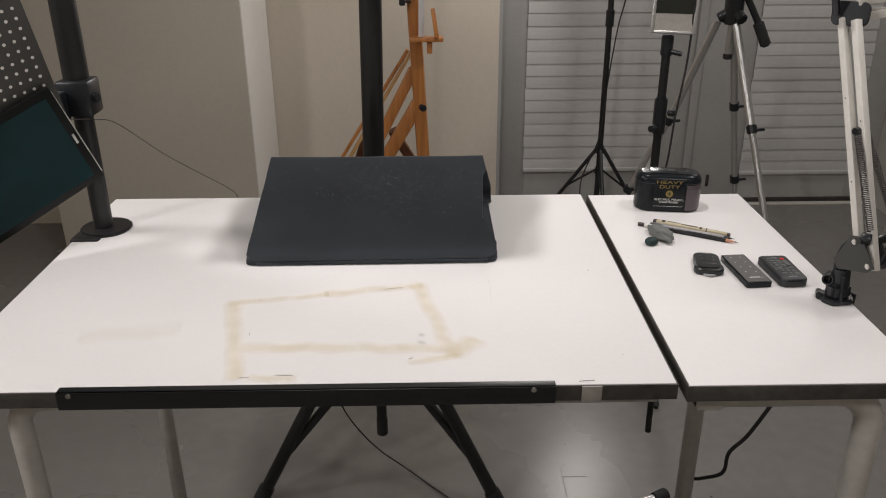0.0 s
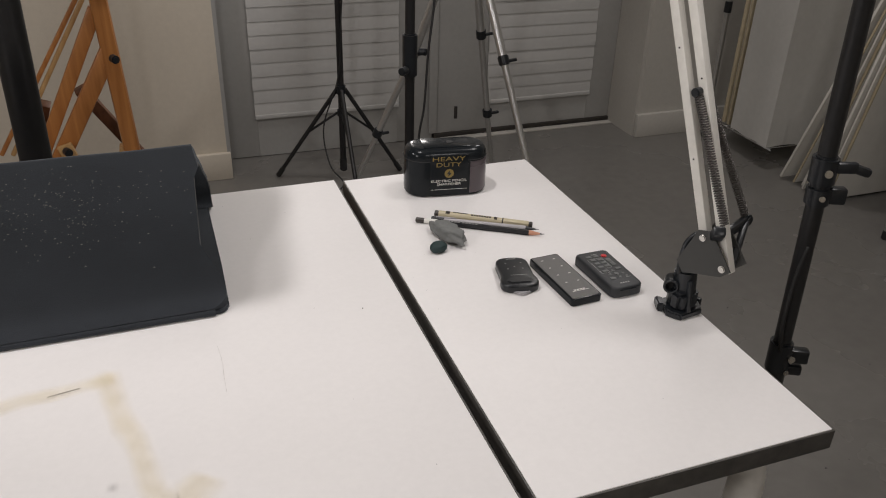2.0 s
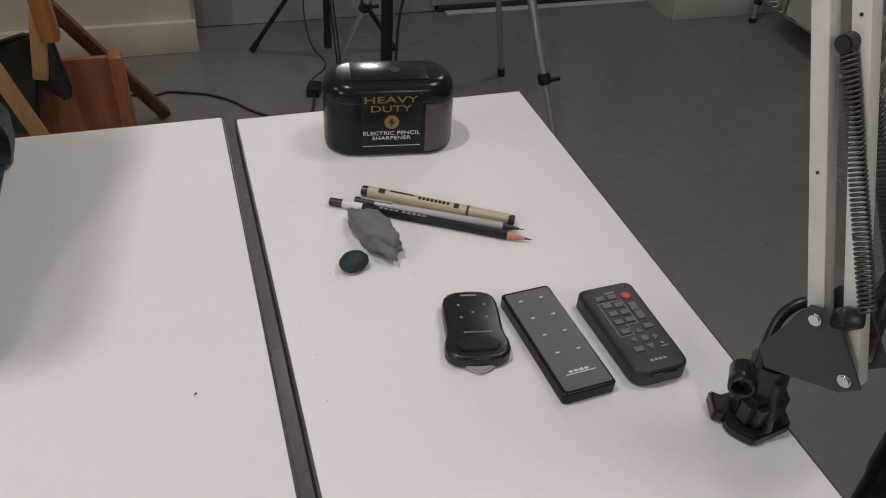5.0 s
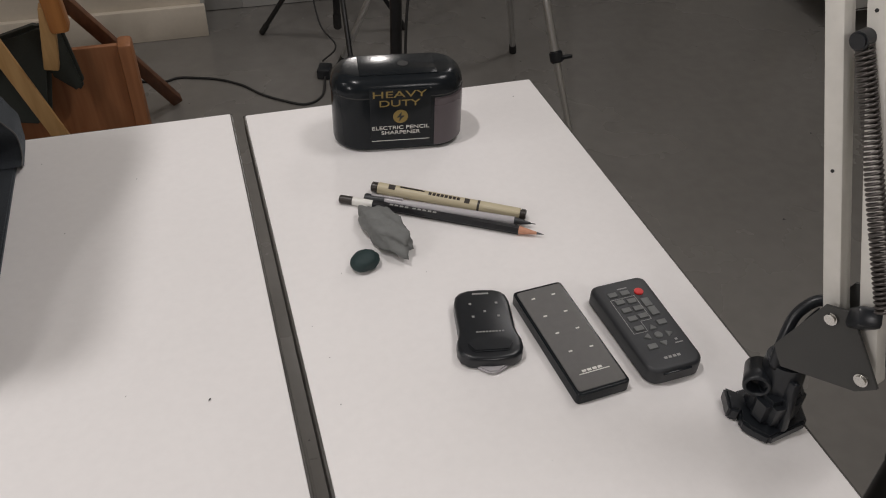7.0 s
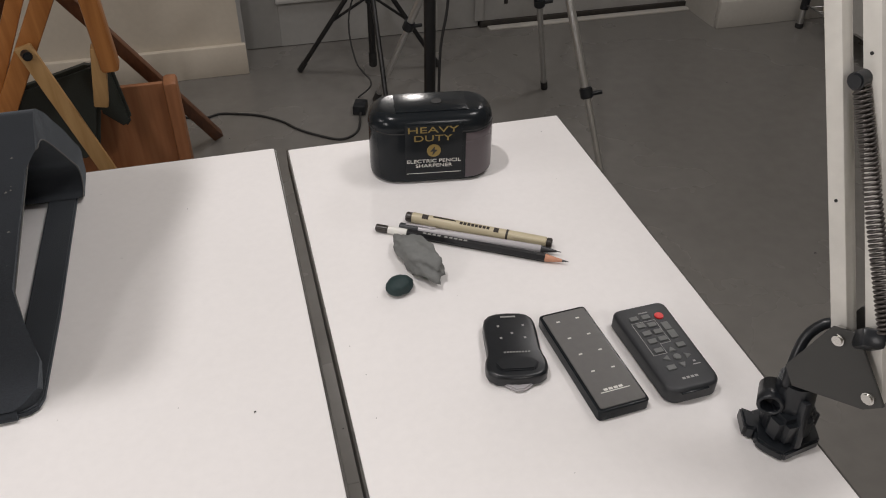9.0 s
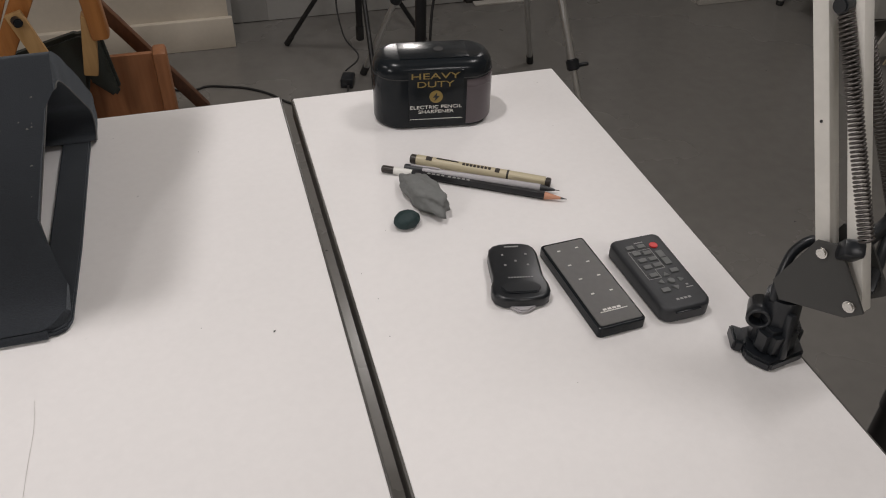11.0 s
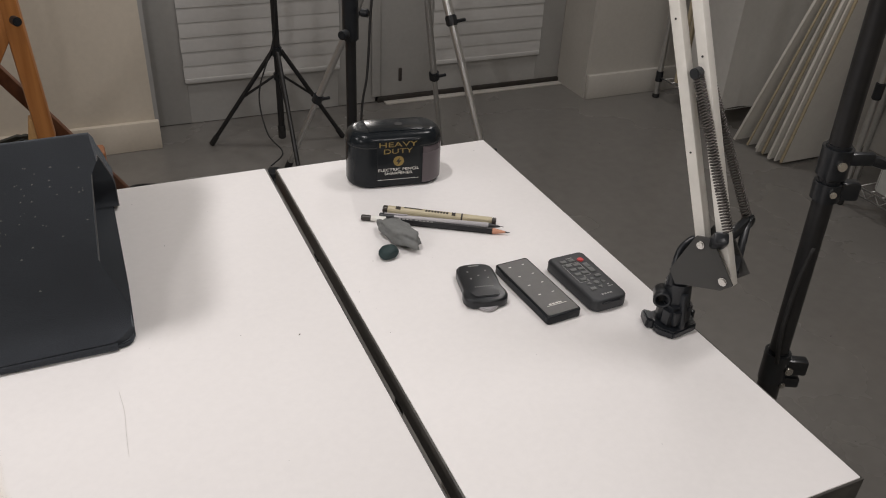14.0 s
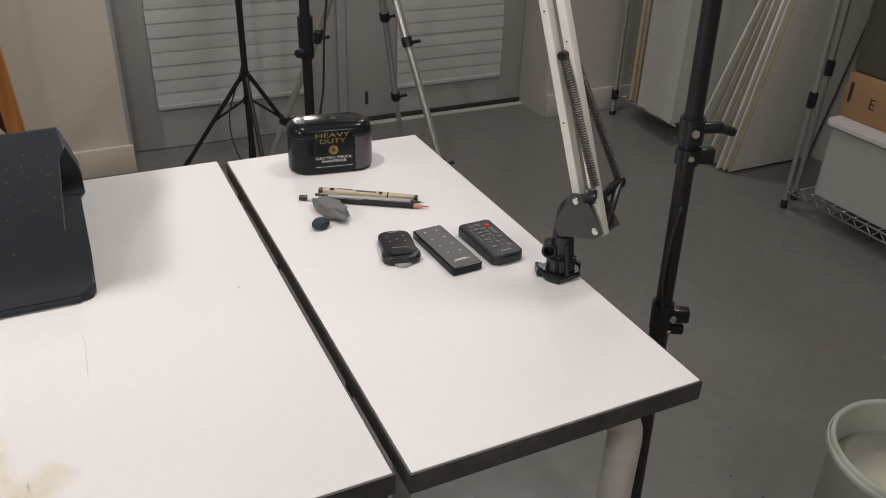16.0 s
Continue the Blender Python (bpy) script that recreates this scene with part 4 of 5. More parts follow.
QX, QY = 0.462, 0.2225
st = stand("light_stand", QX, QY, 2.0, 0.36, 0.22, ((0.78, 0.36), (0.50, -0.10), (0.36, 0.55)), 0.0106, "tall black light stand with clamping collars beside the table")
col = part("clamp_collar", join(rod((QX, QY, 0.764), (QX, QY, 0.810), 0.0145, bevel=0.003), beam((QX + 0.008, QY - 0.006, 0.79), (QX + 0.030, QY - 0.018, 0.79), 0.014, 0.020, 0.003), beam((QX + 0.008, QY - 0.006, 0.768), (QX + 0.026, QY - 0.016, 0.768), 0.012, 0.014, 0.003)), PLASTIC_BLACK, st, "black clamping collar")
part("clamp_bolt", rod((QX + 0.004, QY - 0.014, 0.79), (QX + 0.002, QY - 0.0205, 0.791), 0.0048, bevel=0.001), SCREW, col, "bright bolt")
part("clamp_bolt", rod((QX + 0.002, QY - 0.012, 0.768), (QX + 0.001, QY - 0.018, 0.769), 0.0036, bevel=0.001), SCREW, col, "bright bolt")
col = part("clamp_collar", join(rod((QX, QY, 1.026), (QX, QY, 1.062), 0.0150, bevel=0.003), rod((QX, QY, 1.000), (QX, QY, 1.025), 0.0142, bevel=0.003), beam((QX + 0.008, QY - 0.006, 1.014), (QX + 0.027, QY - 0.014, 1.014), 0.014, 0.020, 0.003)), PLASTIC_BLACK, st, "black clamping collar")
part("clamp_bolt", rod((QX - 0.006, QY - 0.012, 1.045), (QX - 0.009, QY - 0.0180, 1.046), 0.0046, bevel=0.001), SCREW, col, "bright bolt")
part("clamp_bolt", rod((QX - 0.006, QY - 0.012, 1.014), (QX - 0.009, QY - 0.0172, 1.015), 0.0034, bevel=0.001), SCREW, col, "bright bolt")
part("lever", join(beam((QX + 0.004, QY - 0.010, 1.050), (QX + 0.030, QY - 0.019, 1.050), 0.010, 0.014, 0.004), beam((QX + 0.026, QY - 0.0175, 1.0495), (QX + 0.045, QY - 0.024, 1.043), 0.010, 0.011, 0.004)), PLASTIC_BLACK, st)
part("lower_tube", rod((QX, QY, 0.3), (QX, QY, 0.77), 0.0128), STEEL_BLACK, st)
part("strap", tube(smooth_path([(QX - 0.010, QY - 0.010, 0.80), (QX - 0.014, QY - 0.008, 0.84), (QX - 0.010, QY - 0.006, 0.90), (QX - 0.004, QY - 0.008, 0.95)], 6), 0.0025, 8), RUBBER, st)

# the whole stand leans a little
lean = Matrix(((1, 0, -0.020, 0.0158), (0, 1, 0.020, -0.0158), (0, 0, 1, 0), (0, 0, 0, 1)))
for ob in st.children_recursive:
    if ob.name.split(".")[0] not in ("leg", "foot", "brace", "hub", "collar"):
        ob.data.transform(lean)

# ---- heavy black stand behind the table ----
st2 = stand("overhead_stand", -0.455, 0.925, 2.3, 0.55, 0.38, ((-0.768, 0.83), (-0.158, 0.80), (-0.45, 1.32)), 0.024, "heavy black overhead stand with tripod legs behind the table", 0.0165, 0.148, brace_at=0.80, lean=(0.033, -0.045), tail=0.0135)

# unseen boom and plate, added and outlined to cast the shade on the table
part("boom", beam((-0.437, 0.90, 1.52), (-0.41, 0.62, 1.52), 0.03, 0.03), STEEL_BLACK, st2)
part("shade_plate", prism([(-0.605, 0.410), (-0.252, 0.410), (-0.236, 0.424), (-0.228, 0.484), (-0.213, 0.589), (-0.205, 0.86), (-0.605, 0.86)], "z", 1.47, 1.50, 0.004), STEEL_BLACK, st2, "unseen black plate added overhead to shade the table")

st2.location.x += 0.008

# ---- black stand with a small framed screen ----
st3 = stand("tablet_stand", 0.357, 1.490, 1.06, 0.30, 0.18, ((0.15, 1.62), (0.60, 1.58), (0.36, 1.22)), 0.0125, "black stand holding a small framed screen", 0.008)
part("lock", rod((0.357, 1.490, 0.79), (0.357, 1.490, 0.90), 0.019, bevel=0.004), PLASTIC_BLACK, st3)
part("lock_knob", rod((0.34, 1.465, 0.815), (0.322, 1.450, 0.815), 0.010, bevel=0.002), PLASTIC_BLACK, st3)
part("lock_knob", rod((0.374, 1.465, 0.86), (0.388, 1.452, 0.86), 0.009, bevel=0.002), PLASTIC_BLACK, st3)
part("head_joint", rod((0.357, 1.490, 1.02), (0.357, 1.490, 1.08), 0.017, bevel=0.003), PLASTIC_BLACK, st3)
part("head_knob", rod((0.365, 1.47, 1.035), (0.392, 1.455, 1.03), 0.007, bevel=0.002), PLASTIC_BLACK, st3)
HD = pose(0.362, 1.465, 1.085, -12, 0, -20)
part("frame", join(box(-0.062, -0.052, -0.006, 0.006, 0, 0.22, 0.002, HD), box(0.052, 0.062, -0.006, 0.006, 0, 0.22, 0.002, HD), box(-0.052, 0.052, -0.006, 0.006, 0, 0.008, 0.002, HD), box(-0.052, 0.052, -0.006, 0.006, 0.212, 0.22, 0.002, HD)), CHROME, st3, "pale metal frame")
part("screen", box(-0.052, 0.052, -0.003, 0.003, 0.055, 0.212, 0, HD), MIRROR, st3, "dark reflecting screen")
part("card", box(-0.052, 0.052, -0.002, 0.002, 0.008, 0.055, 0, HD), TAPE, st3)
part("cable", tube(smooth_path([(0.415, 1.46, 1.25), (0.408, 1.45, 1.02), (0.392, 1.45, 0.86), (0.385, 1.455, 0.72), (0.372, 1.46, 0.62), (0.37, 1.47, 0.4)], 6), 0.003, 7), RUBBER, st3)

st3.location.x += 0.011

# ---- light stand by the doors ----
st4 = stand("door_light_stand", 0.442, 2.668, 1.40, 0.389, 0.292, ((0.185, 2.763), (0.69, 2.68), (0.43, 2.36)), 0.0125, "thin black light stand with a small panel lamp", 0.0085, 0.05, brace_at=0.5)
part("lock", rod((0.442, 2.668, 0.93), (0.442, 2.668, 1.0), 0.018, bevel=0.003), PLASTIC_BLACK, st4)
part("panel_housing", prism(rounded(0.26, 0.18, 0.02), "z", -0.02, 0.0, 0.004, look((0.44, 2.62, 1.5), (-1.0, 1.4, 1.1)) @ pose(0, 0, 0.05)), PLASTIC_BLACK, st4)
part("panel_bracket", beam((0.442, 2.668, 1.38), (0.442, 2.668, 1.5), 0.02, 0.01), PLASTIC_BLACK, st4)
part("cable", tube(smooth_path([(0.455, 2.655, 1.30), (0.50, 2.645, 1.10), (0.475, 2.655, 0.92), (0.45, 2.65, 0.70), (0.43, 2.65, 0.45), (0.36, 2.64, 0.25), (0.36, 2.55, 0.12), (0.40, 2.49, 0.06), (0.345, 2.45, 0.03)], 8), 0.003, 7), RUBBER, st4)
ad = thing("power_adapter", (0.33, 2.425, 0), "small black power adapter lying on the floor", "power adapter")
part("case", box(-0.030, 0.030, -0.022, 0.022, 0, 0.034, 0.005, pose(0.330, 2.425, 0, 0, 0, 70)), PLASTIC_BLACK, ad)
part("lead", tube(smooth_path([(0.325, 2.39, 0.015), (0.295, 2.29, 0.004), (0.235, 2.249, 0.004), (0.162, 2.295, 0.004), (0.105, 2.351, 0.004), (0.058, 2.418, 0.004), (-0.011, 2.476, 0.004), (-0.084, 2.506, 0.004), (-0.139, 2.52, 0.004), (-0.20, 2.506, 0.004), (-0.34, 2.56, 0.004), (-0.50, 2.62, 0.004)], 8), 0.004, 7), RUBBER, ad)

st4.location += Vector((0.013, -0.01, 0))
ad.location += Vector((0.026, -0.03, 0))

# ---- silver tripod ----
tri = thing("camera_tripod", (0.80, 2.13, 0), "silver aluminium camera tripod with black fittings", "tripod")
AP = Vector((0.773, 2.15, 1.06))
part("spider", join(rod(AP + Vector((0, 0, -0.05)), AP + Vector((0, 0, 0.05)), 0.034, bevel=0.006), rod(AP, AP + Vector((-0.05, 0.01, -0.03)), 0.02, bevel=0.004), rod(AP, AP + Vector((0.02, -0.05, -0.03)), 0.02, bevel=0.004), rod(AP, AP + Vector((0.04, 0.035, -0.03)), 0.02, bevel=0.004)), PLASTIC_BLACK, tri)
part("centre_column", rod(AP + Vector((0.0, 0, -0.16)), AP + Vector((0, 0, 0.22)), 0.0135), CHROME, tri)
part("column_end", rod(AP + Vector((0.0, 0, -0.175)), AP + Vector((0, 0, -0.155)), 0.017, bevel=0.003), RUBBER, tri)
part("pan_head", box(-0.035, 0.035, -0.03, 0.03, 0.2, 0.28, 0.008, Matrix.Translation(AP)), PLASTIC_BLACK, tri)
part("pan_handle", rod(AP + Vector((0.03, -0.03, 0.05)), AP + Vector((0.10, -0.05, -0.08)), 0.012, bevel=0.003), PLASTIC_BLACK, tri)
part("handle_grip", rod(AP + Vector((0.075, -0.045, -0.035)), AP + Vector((0.115, -0.055, -0.12)), 0.019, bevel=0.006), RUBBER, tri)
for foot, stops in (((0.932, 1.680), (0.665, 0.291)), ((1.015, 2.40), (0.686, 0.361)), ((0.405, 2.46), (0.62, 0.30))):
    b = Vector((*foot, 0.0))
    a = AP + (b - AP) * 0.04 + Vector((-0.035 if foot[0] < 0.6 else 0.0, 0, 0))
    at = lambda z: AP + (b - AP) * (1 - z / AP.z)
    d = (b - AP).normalized()
    lg = part("leg", rod(a, at(stops[0]), 0.0145), CHROME, tri, "silver leg tube")
    part("leg_section", rod(at(stops[0]), at(stops[1]), 0.0118), CHROME, lg)
    part("leg_section", rod(at(stops[1]), at(0.03), 0.0095), CHROME, lg)
    for z in stops:
        q = at(z)
        part("leg_lock", join(rod(q - d * 0.016, q + d * 0.016, 0.0185, bevel=0.003), beam(q + Vector((0.01, -0.01, 0)), q + Vector((0.042, -0.012, 0.004)), 0.012, 0.010, 0.003)), PLASTIC_BLACK, lg, "black leg lock")
    part("foot", rod(at(0.035), b, 0.0125, bevel=0.003), RUBBER, lg, "black rubber foot")

tri.location.x += 0.017

# ---- wooden easel ----
ea = thing("easel", (-0.40, 2.05, 0), "orange varnished wooden studio easel with tray and clamps", "easel")
V = (0, 1, 0)
mast = part("mast", beam((-0.341, 1.915, 0.458), (-0.402, 1.885, 1.75), 0.044, 0.05, 0.010, up=V), OAK, ea, "rounded centre mast")
part("mast_core", beam((-0.388, 1.93, 0.36), (-0.358, 1.915, 0.52), 0.034, 0.032, 0.004, up=V), OAK_PALE, ea, "pale sliding core")
part("side_post", beam((-0.357, 1.90, 0.80), (-0.655, 1.93, 0.29), 0.046, 0.030, 0.005, up=V), OAK, ea, "orange slanting side post")
part("side_post", beam((-0.375, 1.915, 0.905), (-0.70, 1.96, 0.27), 0.036, 0.026, 0.004, up=V), OAK, ea, "orange slanting side post")
part("strut", beam((-0.380, 1.93, 0.965), (-0.66, 1.98, 0.50), 0.012, 0.022, 0.003, up=V), OAK_PALE, ea, "thin pale strut")
part("strut", beam((-0.395, 1.94, 0.965), (-0.69, 1.99, 0.50), 0.012, 0.022, 0.003, up=V), OAK, ea, "thin strut")
part("strut", beam((-0.515, 1.885, 0.55), (-0.385, 1.905, 0.10), 0.040, 0.014, 0.004, up=V), OAK_PALE, ea, "pale diagonal strut")
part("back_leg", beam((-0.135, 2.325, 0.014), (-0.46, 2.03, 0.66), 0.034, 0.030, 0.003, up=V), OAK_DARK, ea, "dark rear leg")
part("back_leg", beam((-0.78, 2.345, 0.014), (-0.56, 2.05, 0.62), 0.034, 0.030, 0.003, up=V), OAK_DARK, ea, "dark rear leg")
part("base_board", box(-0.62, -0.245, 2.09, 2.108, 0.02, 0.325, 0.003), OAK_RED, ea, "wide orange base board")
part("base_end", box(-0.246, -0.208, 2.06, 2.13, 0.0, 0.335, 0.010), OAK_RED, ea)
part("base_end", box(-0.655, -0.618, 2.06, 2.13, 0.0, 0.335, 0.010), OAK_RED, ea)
part("base_rail", beam((-0.44, 1.87, 0.025), (-0.44, 2.09, 0.025), 0.04, 0.05, 0.004), OAK, ea)
part("side_foot", beam((-0.68, 1.88, 0.03), (-0.68, 2.33, 0.03), 0.035, 0.06, 0.004), OAK, ea)
part("side_foot_post", beam((-0.672, 1.945, 0.05), (-0.66, 1.94, 0.33), 0.03, 0.03, 0.004, up=V), OAK, ea)
for q in ((-0.352, 1.862, 0.786), (-0.512, 1.876, 0.535)):
    part("knob", rod(q, (q[0] + 0.010, q[1] - 0.022, q[2]), 0.011, bevel=0.003), PLASTIC_BLACK, mast, "black wing knob")
part("wing_knob", join(rod((-0.380, 1.86, 1.130), (-0.412, 1.855, 1.134), 0.004), rod((-0.408, 1.855, 1.120), (-0.408, 1.855, 1.150), 0.010, bevel=0.002)), PLASTIC_BLACK, ea)
part("tray", join(box(-0.386, -0.276, 1.80, 1.862, 1.012, 1.024, 0.003), beam((-0.297, 1.81, 1.024), (-0.310, 1.82, 1.115), 0.014, 0.05, 0.003, up=V), box(-0.330, -0.312, 1.82, 1.86, 0.972, 1.012, 0.002)), OAK, ea, "small wooden canvas tray")
part("panel", beam((-0.348, 1.84, 1.025), (-0.336, 1.85, 1.7), 0.018, 0.03, 0.001, up=V), WHITEPANEL, ea, "white panel edge resting on the tray")
ea.location.x += 0.011
pf = thing("portfolio", (-0.5, 2.03, 0.155), "dark green vinyl case lodged in the easel", "case")
part("panel", prism([(-0.66, 0.20), (-0.46, 0.155), (-0.43, 0.175), (-0.37, 0.42), (-0.40, 0.43), (-0.66, 0.36)], "y", 2.02, 2.055, 0.010), CUSHION, pf)
part("flap", prism([(-0.40, 0.30), (-0.345, 0.245), (-0.325, 0.27), (-0.345, 0.44), (-0.40, 0.43)], "y", 2.005, 2.03, 0.008), CUSHION, pf)

# ---- perforated holder with a tablet on a pole ----
hold = thing("tablet_holder", (-0.902, 0.537, T), "black pole on a round base holding a perforated plate and tablet", "tablet holder")
PX, PY = -0.909, 0.537
part("base", rod((PX + 0.004, PY, T), (PX + 0.004, PY, T + 0.006), 0.045, sides=40, bevel=0.002), STEEL_BLACK, hold, "round black base plate")
part("edge_clamp", box(PX - 0.040, PX + 0.01, PY - 0.06, PY - 0.02, T - 0.02, T + 0.004, 0.003), STEEL_BLACK, hold)
part("pole", rod((PX, PY, T), (PX, PY, 1.15), 0.0165, sides=24), STEEL_BLACK, hold)
part("pole", rod((PX, PY, 1.14), (PX, PY, 1.75), 0.0212, sides=24), STEEL_BLACK, hold)
part("pole_clamp", join(box(PX - 0.028, PX + 0.028, PY - 0.028, PY + 0.026, 1.105, 1.165, 0.005), box(PX - 0.040, PX - 0.01, PY - 0.05, PY - 0.02, 1.10, 1.15, 0.004), rod((PX + 0.026, PY - 0.01, 1.135), (PX + 0.036, PY - 0.012, 1.135), 0.009, bevel=0.002)), PLASTIC_BLACK, hold, "black clamp")
C0 = Vector((-0.886, 0.490, 0.979))
up_ = (Vector((-0.915, 0.41, 1.319)) - C0).normalized()
dn_ = (Vector((-1.018, 0.37, 0.944)) - C0).normalized()
dn_ = (dn_ - up_ * dn_.dot(up_)).normalized()
PM4 = Matrix((-dn_, up_, (-dn_).cross(up_))).transposed().to_4x4()
PM4.translation = C0
W_, H_ = 0.30, 0.55
plt = part("plate", box(-W_, 0, 0.10, H_, -0.012, -0.004, 0.002, PM4), PLATE, hold, "dark perforated plate")
# white discs on the plate stand in for light showing through its holes
dots = bmesh.new()
for i in range(16):
    for j in range(21):
        q = PM4 @ Vector((-0.016 - 0.0155 * i, 0.206 + 0.0155 * j, -0.0036))
        bmesh.ops.create_circle(dots, cap_ends=True, segments=10, radius=0.0026, matrix=Matrix.Translation(q) @ PM4.to_3x3().to_4x4())
tagged(part("perforations", dots, PRINT_AND_HOLES, plt, "white dots painted as light through the punched holes"), kind="stuff")
PT = PM4 @ Matrix.Translation((-0.014, 0.206, 0)) @ pose(0, 0, 0, 0, 0, 10) @ Matrix.Translation((0.006, -0.19, 0))
tab = part("tablet", box(-0.262, -0.006, 0.008, 0.19, -0.003, 0.008, 0.004, PT), BEZEL, hold, "black tablet with a dark screen")
part("tablet_screen", box(-0.250, -0.020, 0.022, 0.176, 0.0078, 0.0086, 0, PT), SCREEN, tab, "dark teal screen")
part("side_trim", box(-0.0068, -0.0052, 0.018, 0.180, -0.001, 0.0072, 0.0005, PT), CHROME, tab, "silver side edge")
part("home_button", box(-0.0165, -0.0125, 0.085, 0.103, 0.0078, 0.0088, 0.0004, PT), CHROME, tab)
solid("charging_cable", tube(smooth_path([PM4 @ Vector((0.0, 0.14, 0.0)), (-0.893, 0.545, 1.092), (-0.87, 0.58, 1.075), (-0.815, 0.63, 1.005), (-0.76, 0.66, 0.955), (-0.715, 0.685, 0.915), (-0.700, 0.700, 0.885), (-0.695, 0.706, 0.80)], 8), 0.0009, 7), SPRING, "thin grey charging cable running from the tablet", "cable")

# ---- under the tables ----
solid("clamp_screw", rod((0.168, 0.64, 0.345), (0.163, 0.64, T - 0.023), 0.0065), RUBBER, "dark clamp screw hanging under the table", "clamp screw")
solid("floor_cable", tube(smooth_path([(0.40, 0.50, 0.60), (0.368, 0.5, 0.517), (0.328, 0.5, 0.435), (0.296, 0.5, 0.393), (0.291, 0.505, 0.337), (0.278, 0.58, 0.26), (0.272, 0.625, 0.215), (0.262, 0.645, 0.12), (0.262, 0.650, 0.0)], 8), 0.0040, 8), RUBBER, "thick black cable hanging under the side table", "cable")
solid("thin_cable", tube(smooth_path([(-0.565, 0.90, 0.33), (-0.545, 0.92, 0.22), (-0.505, 0.94, 0.13), (-0.455, 0.95, 0.06), (-0.40, 0.94, 0.02), (-0.345, 0.90, 0.004), (-0.27, 0.82, 0.004)], 8), 0.002, 6), RUBBER, "thin black cable trailing on the floor", "cable")
joints = join(box(0.035, 0.038, 0.80, 0.95, 0.0, 0.0006), box(0.038, 0.10, 0.905, 0.908, 0.0, 0.0005))

# ---- storage rack along the side wall ----
ft = thing("folded_stand", (2.245, 1.52, 0), "folded silver stand leaning by the wire rack", "stand")
for x, y, z in ((2.274, 1.530, 0.44), (2.370, 1.569, 0.54)):
    part("tube", rod((x, y, 0.02), (x + 0.01, y, 1.6), 0.0105), CHROME, ft)
    part("tube_clip", rod((x + 0.003, y, z - 0.03), (x + 0.003, y, z + 0.03), 0.016, bevel=0.003), PLASTIC_BLACK, ft)
    part("tube_end", rod((x, y, 0.0), (x, y, 0.035), 0.0135, bevel=0.003), RUBBER, ft)
rack = thing("wire_rack", (2.5, 1.9, 0), "chrome wire storage rack along the side wall", "rack")
for x, y in ((2.27, 2.66), (2.72, 2.66), (2.27, 0.3), (2.72, 0.3)):
    part("post", rod((x, y, 0.012), (x, y, 1.75), 0.0125), CHROME, rack)
    part("foot", rod((x, y, 0.0), (x, y, 0.02), 0.016, bevel=0.003), RUBBER, rack, "black foot")
    for z in (0.10, 0.62):
        part("shelf_clip", rod((x, y, z - 0.02), (x, y, z + 0.03), 0.017, bevel=0.002), PLASTIC_BLACK, rack)
for z, ya, yb, truss in ((0.10, 0.30, 1.52, True), (0.10, 2.20, 2.66, False), (1.25, 0.30, 2.66, True)):
    for x, d in ((2.27, 0), (2.27, -0.03), (2.72, 0)) if truss else ((2.27, 0), (2.72, 0)):
        part("shelf_rail", tube([Vector((x, ya, z + d)), Vector((x, yb, z + d))], 0.0035, 6), CHROME, rack)
    if truss:
        n_ = int((yb - ya) / 0.029)
        part("shelf_truss", tube([Vector((2.27, ya + (yb - ya) * k / n_, z - (0.03 if k % 2 else 0.0))) for k in range(n_ + 1)], 0.0024, 5), CHROME, rack)
    for k in range(int((yb - ya) / 0.05)):
        part("shelf_wire", tube([Vector((2.27, ya + 0.025 + 0.05 * k, z)), Vector((2.72, ya + 0.025 + 0.05 * k, z))], 0.002, 5), CHROME, rack)

for k in range(9):
    y0 = 2.108 if k == 0 else 2.047 - 0.0235 * k + (0.02 if k == 1 else 0.0)
    y1 = 1.770 - 0.0105 * k
    th = 0.008 if k % 2 else 0.012
    b = thing("leaning_board", (2.4, y0, 0.0), "large white board standing on the floor by the rack", "board", "boards stored by the rack")
    a_, c_ = Vector((0, y0, 0.012)), Vector((0, y1, 1.02))
    d = (c_ - a_).normalized()
    nrm = Vector((0, d.z, -d.y)) * th
    x0 = 2.275 + 0.012 * (k % 3)
    bm = bmesh.new()
    vs = []
    for x in (x0 + 0.006, 2.75):
        vs.append([bm.verts.new(Vector((x, p.y, p.z))) for p in (a_, c_, c_ + nrm, a_ + nrm)])
    for i in range(4):
        bm.faces.new((vs[0][i], vs[0][(i + 1) % 4], vs[1][(i + 1) % 4], vs[1][i]))
    bm.faces.new(vs[0][::-1]), bm.faces.new(vs[1])
    bmesh.ops.recalc_face_normals(bm, faces=bm.faces[:])
    part("sheet", bm, FOAM, b, smooth=False)
    part("edge_strip", beam(Vector((x0 + 0.003, (a_ + nrm / 2).y, 0.012)), Vector((x0 + 0.003, (c_ + nrm / 2).y, 1.02)), 0.006, th * 0.96, 0.0008, up=(0, 1, 0)), FOAM_EDGE if k in (1, 4, 8) else FOAM, b)

for k in range(3):
    y = 2.56 - 0.035 * k
    cv = thing("stretched_canvas", (2.5, y, 0.11), "stretched canvas standing on the wire rack", "canvas", "canvases on the rack")
    part("canvas", box(2.30, 2.74, y - 0.012, y + 0.012, 0.106, 0.95 - 0.1 * k, 0.003), FOAM, cv)
    part("stretcher", box(2.285, 2.30, y - 0.009, y + 0.009, 0.106, 0.94 - 0.1 * k, 0.002), FOAM_EDGE, cv)

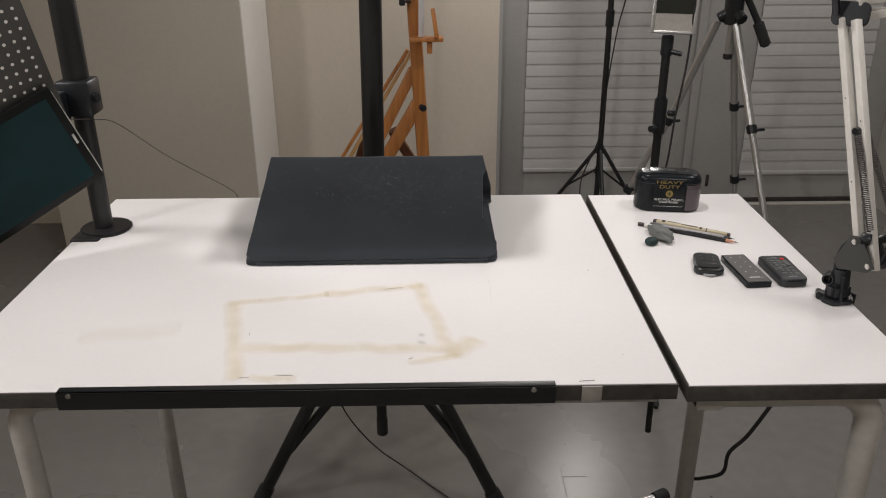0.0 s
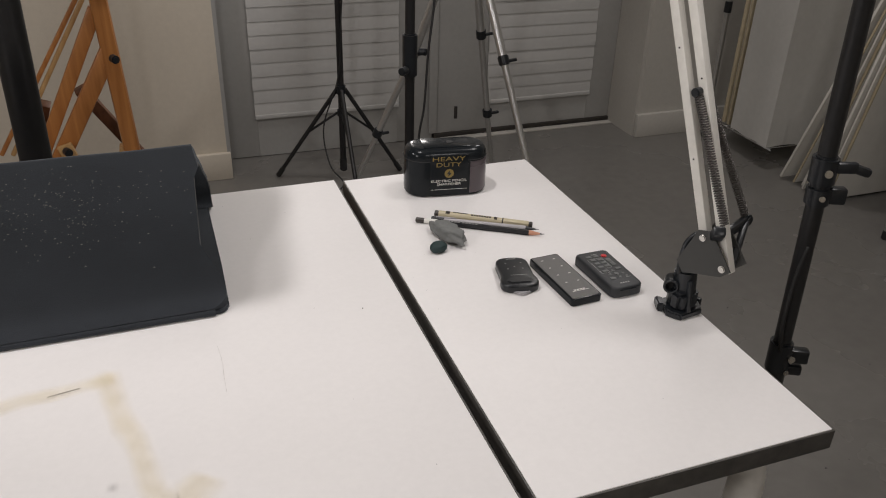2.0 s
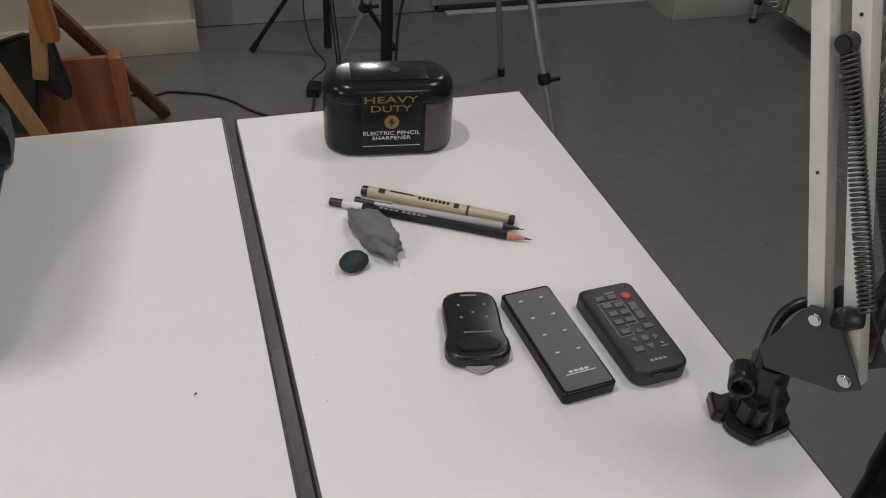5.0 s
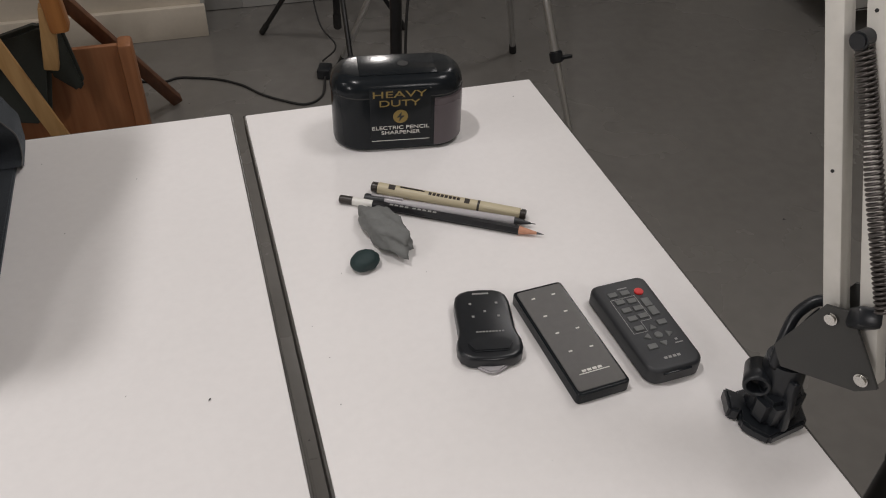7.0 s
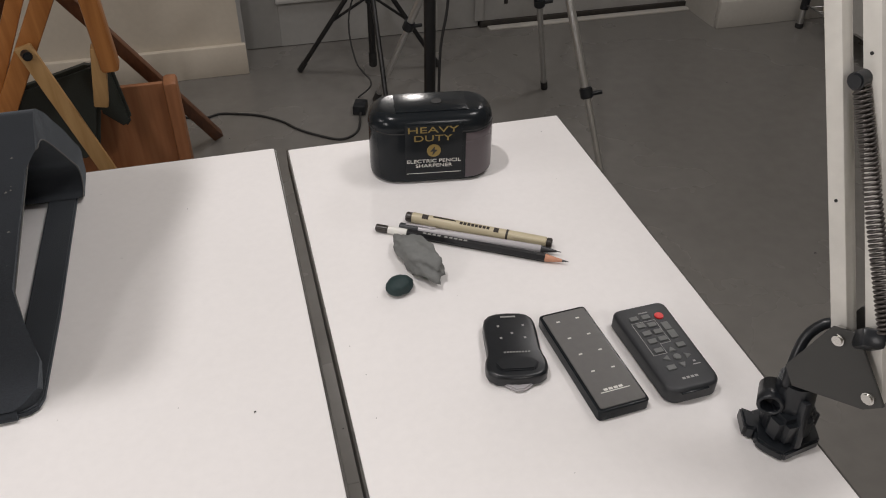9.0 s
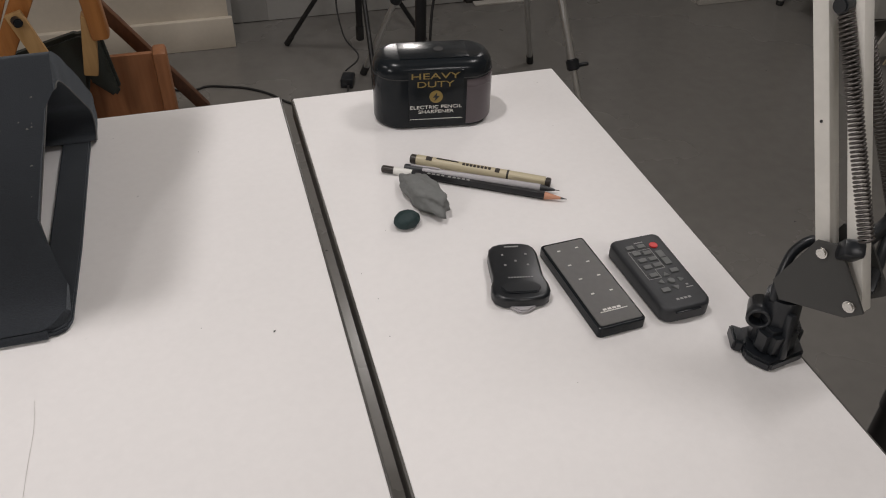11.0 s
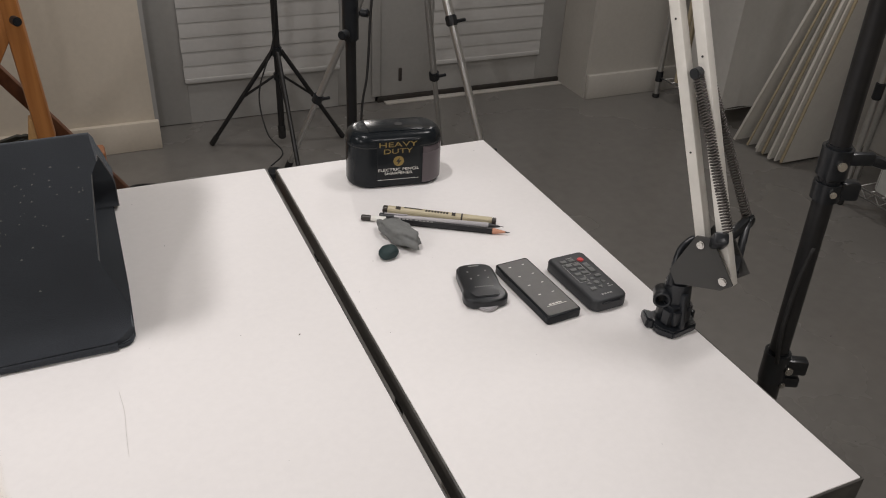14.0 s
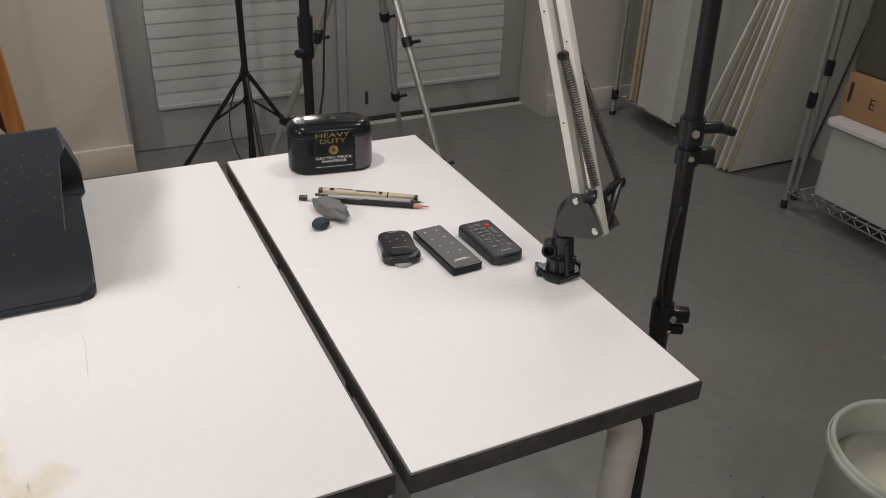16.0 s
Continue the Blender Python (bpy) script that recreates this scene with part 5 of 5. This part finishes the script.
drape = bmesh.new()
rows = []
for i in range(49):
    u = i / 48
    side, end = min(u / 0.5, 1.0), max(0.0, (u - 0.5) / 0.5)
    rows.append([])
    for j in range(9):
        z = 0.106 + 1.084 * j / 8 + (j == 0) * (0.004 + 0.003 * math.sin(u * 23))
        rows[-1].append(drape.verts.new((2.260 + 0.0025 * math.sin(u * 12) - 0.006 * side + 0.36 * end, 2.47 - 0.255 * side + 0.003 * math.sin(u * 31) * end, z)))
for a, b in zip(rows, rows[1:]):
    for j in range(8):
        drape.faces.new((a[j], b[j], b[j + 1], a[j + 1]))
ex = bmesh.ops.extrude_face_region(drape, geom=drape.faces[:])
bmesh.ops.translate(drape, vec=(0.003, 0, 0), verts=[v for v in ex["geom"] if isinstance(v, bmesh.types.BMVert)])
bmesh.ops.recalc_face_normals(drape, faces=drape.faces[:])
hc = thing("hanging_cover", (2.262, 2.29, 0.085), "pale plastic cover hanging over stored boards", "cover")
part("sheet", drape, DRAPE, hc)
part("top_rail", rod((2.258, 2.49, 1.19), (2.258, 2.19, 1.19), 0.008), CHROME, hc)

bn = thing("storage_bin", (2.5, 1.15, 0.10), "translucent white plastic storage bin on the wire rack", "storage bin")
part("tub", prism(rounded(0.50, 0.42, 0.03), "z", 0.0, 0.272, 0.006, pose(2.53, 1.225, 0.106)), BIN, bn)
part("lid", prism(rounded(0.53, 0.45, 0.03), "z", 0.272, 0.296, 0.005, pose(2.53, 1.225, 0.106)), WHITEPANEL, bn, "white snap-on lid")
cb = thing("cardboard_box", (2.5, 1.15, 0.395), "brown cardboard box on the storage bin", "box")
part("carton", box(2.34, 2.70, 1.10, 1.455, 0.403, 0.560, 0.003), CARD, cb)
lettering("print", "E", 0.055, pose(2.3392, 1.335, 0.475, 90, 0, -90), SPECK, cb)
part("hand_hole", box(2.337, 2.3405, 1.425, 1.435, 0.46, 0.53), SPECK, cb)
gt = thing("storage_tub", (2.53, 1.29, 0.56), "dark olive plastic tub standing on the cardboard box", "storage bin")
part("tub", prism(rounded(0.34, 0.36, 0.03), "z", 0.0, 0.36, 0.008, pose(2.53, 1.295, 0.561)), OLIVE, gt)
part("lid", prism(rounded(0.36, 0.38, 0.03), "z", 0.36, 0.385, 0.006, pose(2.53, 1.295, 0.561)), OLIVE, gt)

# ---- bucket on the floor ----
bk = thing("bucket", (1.075, 0.15, 0), "milky plastic bucket with cloudy paint water", "bucket")
part("tub", lathe([(0.125, 0.0), (0.130, 0.003), (0.145, 0.33), (0.150, 0.335), (0.150, 0.37), (0.144, 0.372), (0.141, 0.365), (0.138, 0.30), (0.123, 0.012)], (1.075, 0.15, 0), 48), BUCKETMAT, bk)
part("rim", lathe([(0.1515, 0.345), (0.155, 0.348), (0.155, 0.360), (0.1515, 0.363)], (1.075, 0.15, 0), 48, ring=True), BUCKETMAT, bk)
part("water", lathe([(0.130, 0.290), (0.1365, 0.298)], (1.075, 0.15, 0), 48), MILK, bk, "cloudy grey paint water")

debris = bmesh.new()
rng = random.Random(5)
for x, y in [(1.166, 0.629), (1.05, 0.50), (1.2, 0.45)] + [(rng.uniform(-0.9, 1.9), rng.uniform(0.3, 2.4)) for _ in range(40)]:
    r = rng.uniform(0.002, 0.005)
    v = [debris.verts.new((x + r * a, y + r * b, 0.0004 + c)) for a, b, c in ((-1, -0.4, 0), (1, -0.5, 0), (0.3, 0.9, 0), (0, 0, 0.002))]
    for i, j, k in ((0, 1, 3), (1, 2, 3), (2, 0, 3)):
        debris.faces.new((v[i], v[j], v[k]))
solid("floor_crumbs", debris, SPECK, "small dark crumbs scattered over the floor", "crumbs", kind="stuff")
solid("floor_joint", joints, JOINT, "faint straight joints in the floor", "floor joint", kind="structure")
